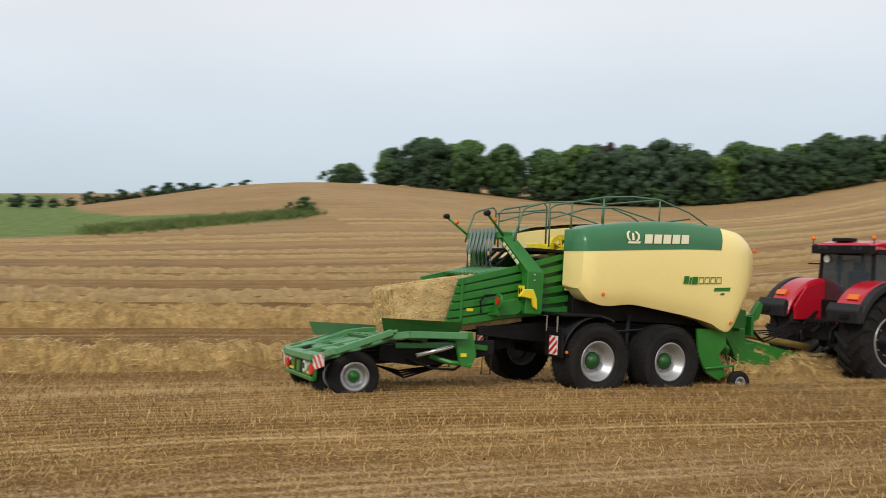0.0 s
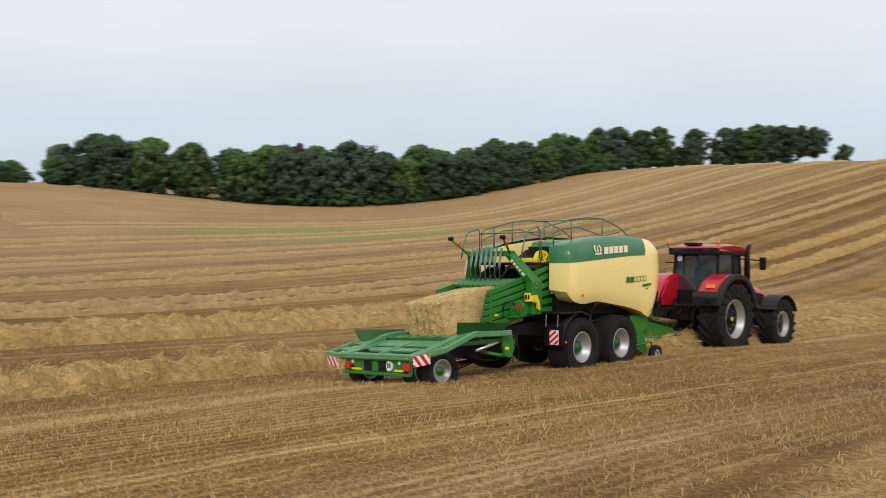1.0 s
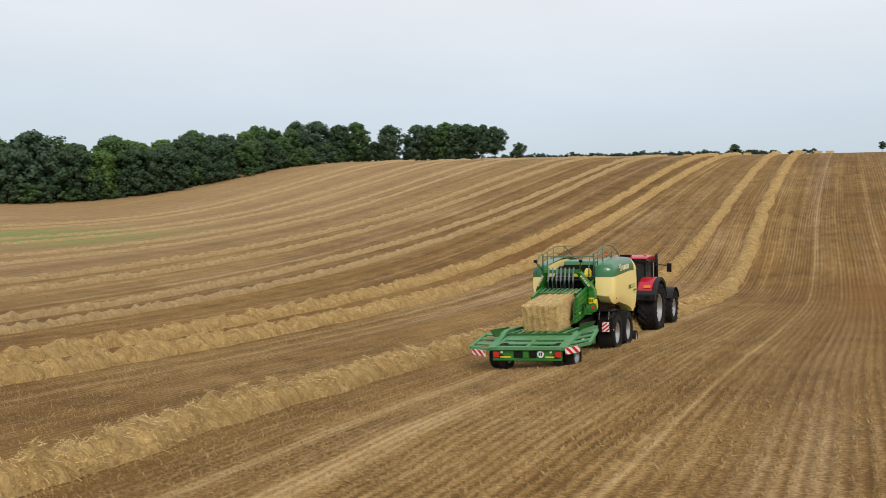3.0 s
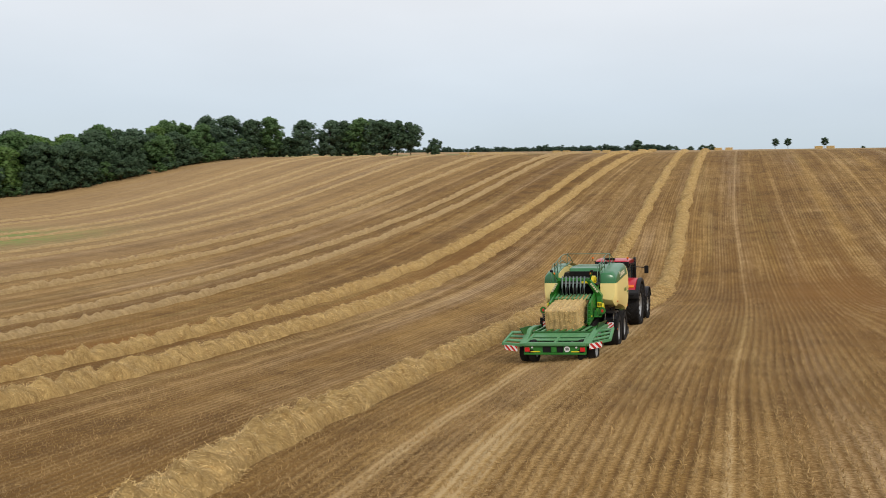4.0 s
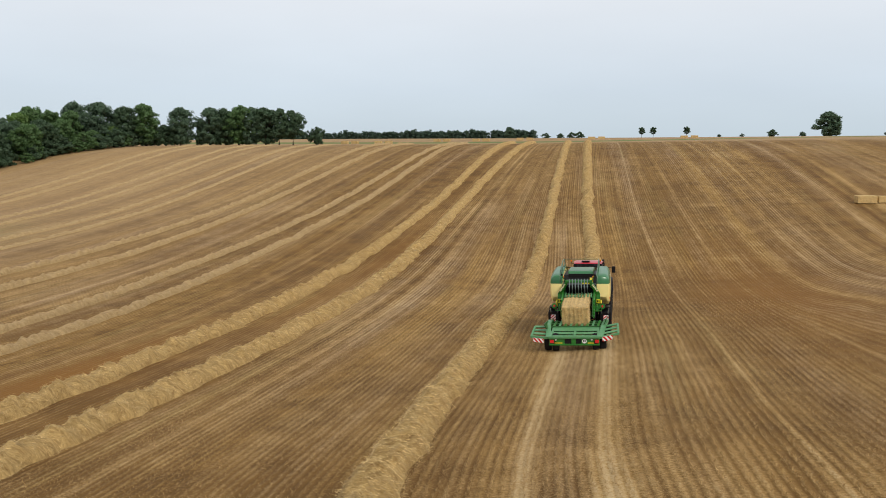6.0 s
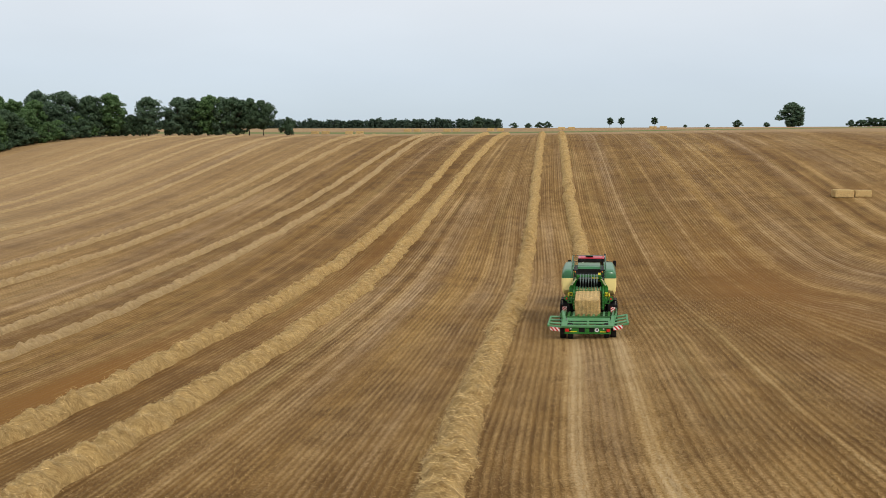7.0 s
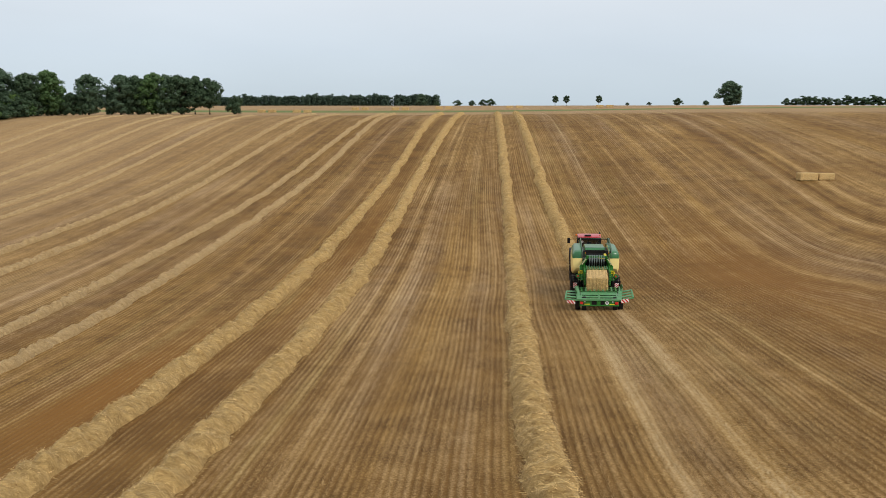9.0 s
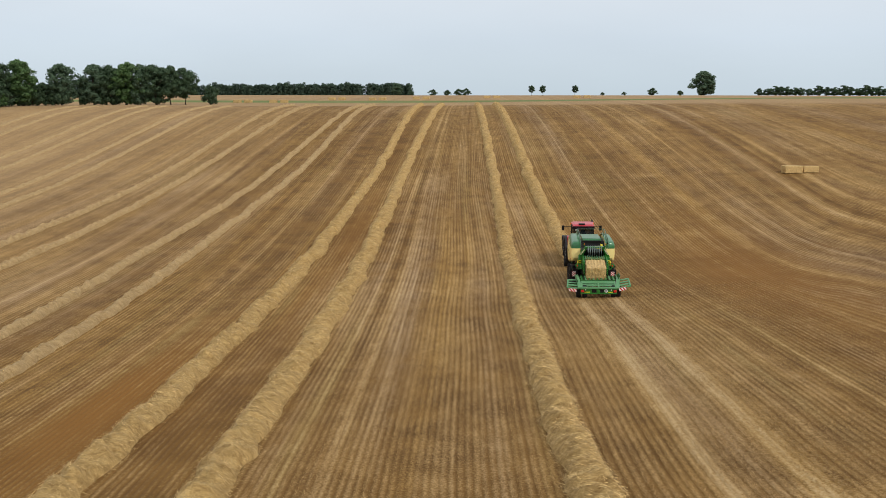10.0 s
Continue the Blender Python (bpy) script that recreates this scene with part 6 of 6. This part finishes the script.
ROUND = make_tree("round_tree", 10, 4.6, 2.0, 110, 110, 0.27, LEAF_D, "dark round-crowned tree on the field edge", 61)
BUSHY = make_tree("bushy_tree", 10, 4.4, 0.0, 150, 90, 0.30, LEAF_B, "large bushy dark tree standing alone", 63)
HEDGE = make_tree("hedge_tree", 10, 4.6, 0.0, 60, 40, 0.55, LEAF_D, "bushy dark hedge tree far off", 67)
LOLLY = make_tree("small_tree", 10, 3.6, 3.2, 50, 110, 0.34, LEAF_D, "small round tree on the far ridge", 65)

EDGE = spline([(32, -152), (46, -142), (63, -130), (80, -118.5), (92, -110.5), (111, -106), (131, -102), (150, -99), (158, -96)])
TOPS = spline([(30, 7.5), (36, 9.6), (40, 11.6), (46, 13.4), (52, 12.9), (58, 12.6), (63, 11.2), (72, 11.8), (81, 11.1), (85, 12.4), (93, 10.9), (99, 11.6), (111, 12.1), (119, 13.4), (131, 14.0), (140, 16), (158, 16.5)])


def plant_wood():
    r = np.random.default_rng(21)
    for row, back in enumerate((3.0, 8.5, 15.0)):
        y = 33.0 + 1.5 * row
        while y < 152:
            x = float(EDGE(y)) - back + r.normal(0, 0.8)
            top = float(TOPS(y)) + r.normal(0.2, 0.6) + (0.5 if row else -1.0)
            ty = y + r.normal(0, 0.8)
            kind = BROAD[r.integers(0, 4)] if row else BROAD[(0, 1, 2, 2)[r.integers(0, 4)]]
            if y > 132 and row < 2:
                kind, top = (TALL[r.integers(0, 3)], 16.2 + r.normal(0, 0.8)) if r.uniform() < 0.4 else (kind, 12.6 + r.normal(0, 0.7))
            plant(kind, x, ty, top, r.uniform(0, 6.28), r.uniform(0.85, 1.1), group="trees of the wood")
            y += r.uniform(5.2, 7.6)
    plant(COPPER, -129.5, 77.5, 12.9, 0.3, 0.8)
    y = 31.0
    while y < 156:
        x = float(EDGE(y)) - 0.4 + r.normal(0, 0.4)
        plant(SHRUB[r.integers(0, 3)], x, y, float(ground(x, y)) + r.uniform(1.8, 3.9), r.uniform(0, 6.28), r.uniform(0.9, 1.4), 4.0, "shrubs along the wood")
        y += r.uniform(2.2, 3.4)
    # trees by the gap and the group on the ridge
    for x, y, top, k in ((-106.5, 146.5, 18.2, 0), (-102.5, 149, 17.3, 1), (-98.4, 151.5, 17.9, 2), (-92.3, 155, 17.4, 0), (-95, 153.5, 13.5, 1)):
        plant(TALL[k], x, y, top, k + 0.5 * x, 1.0, group="tall trees by the gap")
    for x, y, top, k, s in ((-86.8, 157.8, 17.4, 0, 1.1), (-83.6, 159.4, 17.2, 1, 1.0), (-81.2, 160.6, 17.8, 2, 1.0), (-78.6, 161.6, 17.6, 0, 0.8), (-75.6, 163, 17.5, 1, 1.1)):
        plant(TALL[k], x, y, top, 0.7 * x, s, group="group of trees on the ridge")
    for x, y, top in ((-73, 164, 17.1), (-70.2, 165.2, 16.7)):
        plant(ROUND, x, y, top, x, 0.85, group="group of trees on the ridge")
    plant(SHRUB[0], -65.4, 167.2, 13.1, 0.4, 0.85, 4.0)
    for x, y, top in ((-108, 146, 12.8), (-104.5, 148, 13.2), (-100.5, 150.5, 12.9), (-97, 152.5, 13.0), (-93.5, 154.5, 12.4), (-88.5, 157, 12.6), (-85.5, 158.6, 12.8), (-83, 159.6, 12.5), (-79.5, 161.3, 12.0)):
        plant(SHRUB[1], x, y, top, x, 0.8, 4.0, "shrubs under the ridge trees")
    # lone trees and bushes on the far ridge
    plant(BUSHY, 68.9, 276.6, 20.6, 1.0, 1.15)
    plant(BUSHY, -36.4, 298, 16.9, 2.0, 1.15)
    for x, y in ((9.3, 247.9), (12.6, 246.5), (22.0, 243)):
        plant(LOLLY, x, y, float(ground(x, y)) + 3.1, x, 1.0, group="small trees on the far ridge")
    for x, y, h in ((51, 273, 2.4), (60, 272, 1.6), (-23, 299, 2.2), (-18, 299, 2.0), (-14, 299, 2.4), (-11, 299, 2.6), (-31, 298, 1.6), (42, 275, 1.2), (35, 276, 1.0)):
        plant(SHRUB[0], x, y, float(ground(x, y)) + h, x, 1.2, 4.0, "bushes on the far ridge")
    x = 84.0
    while x < 150:
        y = 266 - 0.42 * (x - 84)
        plant(HEDGE, x, y, float(ground(x, y)) + r.uniform(1.9, 3.4), x, 1.5, group="hedge on the far ridge")
        x += r.uniform(1.4, 2.6)
    # valley hedges to the west
    for x, y, h in ((-285, -20, 5.5), (-285, -15, 4.6), (-286, -11, 6.0), (-285, -6, 5.0), (-284, -1, 6.8), (-285, 4, 7.4), (-285, 8, 7.0), (-285, 13, 6.6), (-284, 18, 6.0), (-284, 24, 5.6),
                    (-290, 30, 6.2), (-288, -26, 3.6), (-288, -31, 3.4), (-289, -36, 4.0), (-290, -42, 4.6), (-292, -50, 5)):
        plant(HEDGE, x, y, float(ground(x, y)) + h, y, 1.3, group="hedge trees in the valley")
    plant(SHRUB[2], -170.6, 34.8, 9.5, 0.2, 1.1, 4.0)
    plant(SHRUB[0], -167, 36, 8.8, 1.2, 0.9, 4.0)


plant_wood()


def far_wood(x0, y0, x1, y1, n, tall, seed, label):
    r = np.random.default_rng(seed)
    s = r.uniform(0, 1, n)
    x, y = x0 + (x1 - x0) * s, y0 + (y1 - y0) * s + r.uniform(0, 10, n)
    h = tall * (0.82 + 0.08 * np.sin(s * 40) * np.sin(s * 17 + 2) + r.normal(0, 0.07, n))
    base = ground(x, y)
    cs, rs = [], []
    for a, b, z, t in zip(x, y, base, h):
        for f in (0.1, 0.3, 0.5, 0.7, 0.9):
            cs.append((a, b, z + t * f))
            rs.append(2.9 * (1.15 - 0.7 * f))
    ob = foliage("far_wood", leaf_cards(cs, rs, 22, 0.75, seed), LEAF_F)
    tagged(ob, label, "wood", kind="stuff")


far_wood(-182, 553, -52, 578, 420, 12.0, 5, "distant conifer wood behind the ridge")
far_wood(-420, 560, -182, 553, 420, 12.5, 6, "distant wood behind the ridge")


def build_reeds():
    r = np.random.default_rng(8)
    n = 6000
    s = r.uniform(0, 1, n)
    x = -80 - 13 * s ** 1.0 + r.normal(0, 1.5, n) - 6 * (1 - s) * r.uniform(0, 1, n)
    y = -12 + 25 * s + r.normal(0, 1.0, n)
    z = ground(x, y)
    h = r.uniform(0.25, 0.75, n)
    a = r.uniform(0, 3.14, n)
    sd = np.stack([np.cos(a), np.sin(a), 0 * a], -1) * 0.09
    b = np.stack([x, y, z], -1)
    t = b + np.stack([r.normal(0, 0.12, n), r.normal(0, 0.12, n), h], -1)
    v = np.stack([b - sd, b + sd, t + 0.4 * sd, t - 0.4 * sd], 1).reshape(-1, 3)
    ob = raw("reeds", v, np.arange(4 * n).reshape(n, 4), REED)
    tagged(ob, "strip of tall green reeds along the pasture", "reeds", kind="stuff")
    plant(SHRUB[2], -94, 12.5, 2.9, 0.5, 1.3, 4.0)


build_reeds()


BALES_FAR = ((-65, 187.5), (-56.2, 187), (-45, 205), (-34.3, 203.5), (-23.4, 209), (-4.8, 213), (18.6, 208.8))


def place_bales():
    first = straw_bale("straw_bale", 1.2, 2.25, 0.9, "finished square straw bale lying on the stubble", "straw bales", 1500, 6)
    spots = [(26.15, 74.0, 96), (28.1, 74.2, 96)]
    for x, y in BALES_FAR:
        spots += [(x, y, 80 + 8 * math.sin(x)), (x + 2.6, y + 0.2, 80 + 8 * math.sin(x))]
    for k, (x, y, turn) in enumerate(spots):
        size = 0.86 if y < 100 else 0.9
        m = pose(x, y, float(ground(x, y)) - 0.02, 0, 0, turn) @ Matrix.Scale(size, 4)
        if k == 0:
            first.matrix_basis = m
        else:
            copy_thing(first, m)


place_bales()


# ---- swath pieces lifted by the pick-up ----
def swath_pieces():
    pieces = []
    for k in range(38):
        y0 = 2.6 + k
        v, f = swath_surface(TRACK, y0, y0 + 1.02, 0.68, 0.44, 0.17, 11, 5)
        c = np.array([float(TRACK(y0 + 0.5)), y0 + 0.5, float(ground(float(TRACK(y0 + 0.5)), y0 + 0.5))])
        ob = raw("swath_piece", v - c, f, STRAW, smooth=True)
        r = np.random.default_rng(300 + k)
        pick = r.integers(0, len(v), 800)
        pts = v[pick] - c + r.normal(0, 1, (800, 3)) * (0.06, 0.06, 0.02) + (0, 0, 0.02)
        sv, sf = stalks(pts, 0.24, 0.010, 0.3, k, 2.5)
        raw("loose_straw", sv, sf, BLADE, ob)
        ob.location = c
        tagged(ob, "piece of golden straw windrow ahead of the baler", "straw swath", group="swath pieces before the pick-up")
        pieces.append((ob, c, y0))
    return pieces


PIECES = swath_pieces()


# ---- what moves ----
def along(t):
    """Where the baler's axle stands along its track."""
    return 0.15 + 3.66 * t + 0.001 * t * t


def stand(y, back, fore):
    """Pose on the ground at the track's y: heading along the track, tilted with the land."""
    x = float(LINE(y))
    xa, xb = float(LINE(y - 1)), float(LINE(y + 1))
    yaw = math.degrees(math.atan2(xa - xb, 2))
    za, zb = float(ground(float(LINE(y - back)), y - back)), float(ground(float(LINE(y + fore)), y + fore))
    pitch = math.degrees(math.atan2(zb - za, back + fore))
    roll = 0.0
    z = za + (zb - za) * back / (back + fore)
    return pose(x, y, z, pitch, roll, yaw)


def behind(y, back):
    """Pose of what the baler trails rigidly, back metres behind its axle."""
    x0 = float(LINE(y))
    yaw = math.atan2(float(LINE(y - 1)) - float(LINE(y + 1)), 2)
    x, yb = x0 + back * math.sin(yaw), y - back * math.cos(yaw)
    za, zb = float(ground(x, yb)), float(ground(x0, y))
    return pose(x, yb, za, math.degrees(math.atan2(zb - za, back)), 0, math.degrees(yaw))


def spin(wheel, radius, path_end=10.0):
    base = wheel.location.copy()
    step = min(0.5, 1.2 * radius / 3.7)
    n = math.ceil(path_end / step)
    walk(wheel, [(path_end * k / n, pose(*base, -math.degrees(along(path_end * k / n) / radius))) for k in range(n + 1)])


def lean(t, x, y, early, turn, nod=0.0):
    """Tilt down the side slope and drift in heading, about a point of the thing's own ground plan."""
    roll = float(np.interp(t, [0, 1.5, 3.5, 5.5, 7.5, 10], [early, early, 0.7 * early, 0.5 * early, 0.25 * early, 0.15 * early]))
    yaw = float(np.interp(t, [0, 1.5, 5.0], [turn, turn, 0.3 * turn]))
    x = x * float(np.interp(t, [0, 1.5, 3.5], [1, 1, 0.5]))
    return pose(x, y, 0, nod * float(np.interp(t, [5, 10], [0, 1])), -roll, yaw) @ pose(-x, -y, 0)


def motions():
    times = [0.5 * k for k in range(21)]
    walk(BALER, [(t, stand(along(t), 1.2, 1.2) @ lean(t, 1.2, 0, 3.5, 0, -0.8)) for t in times])
    walk(TRACTOR, [(t, stand(along(t) + 6.75, 1.0, 3.2) @ lean(t, 1.0, 0, 3.0, 0, -0.6)) for t in times])
    walk(COLLECTOR, [(t, behind(along(t), 5.37) @ lean(t, 1.2, 0, 6.5, -6.5)) for t in times])
    on_chute = pose(0, -3.2, 1.05, 10)
    walk(MOVING_BALE, [(t, stand(along(t), 1.2, 1.2) @ lean(t, 1.2, 0, 3.5, 0) @ lean(t, 0.6, -3.2, 4.0, -5) @ on_chute) for t in times])
    walk(GATHERED, [(t, stand(along(t), 1.2, 1.2)) for t in times])
    for wheels in (BALER_WHEELS, TRACTOR_WHEELS, COLLECTOR_WHEELS):
        for wheel, radius in wheels:
            spin(wheel, radius)
    for ob, c, y0 in PIECES:
        # the pick-up reaches the piece, lifts it, and it rides on inside the press
        hit_at = next(t / 100 for t in range(1001) if along(t / 100) + 1.75 >= y0 or t == 1000)
        rest = Matrix.Translation(c)
        rows = [(0, rest)]
        if hit_at > 0.1:
            rows.append((hit_at, rest))
        inside = pose(0, 0.6, 1.45)
        for lag, m in ((0.22, pose(0, 1.75, 0.75)), (0.5, inside)):
            if hit_at + lag < 10:
                rows.append((hit_at + lag, stand(along(hit_at + lag), 1.2, 1.2) @ m))
        t = math.ceil((hit_at + 0.6) * 2) / 2
        while t <= 10:
            rows.append((t, stand(along(t), 1.2, 1.2) @ inside))
            t += 0.5
        if rows[-1][0] < 10:
            rows.append((10, rows[-1][1] if hit_at >= 9.99 else stand(along(10), 1.2, 1.2) @ inside))
        walk(ob, rows)


motions()
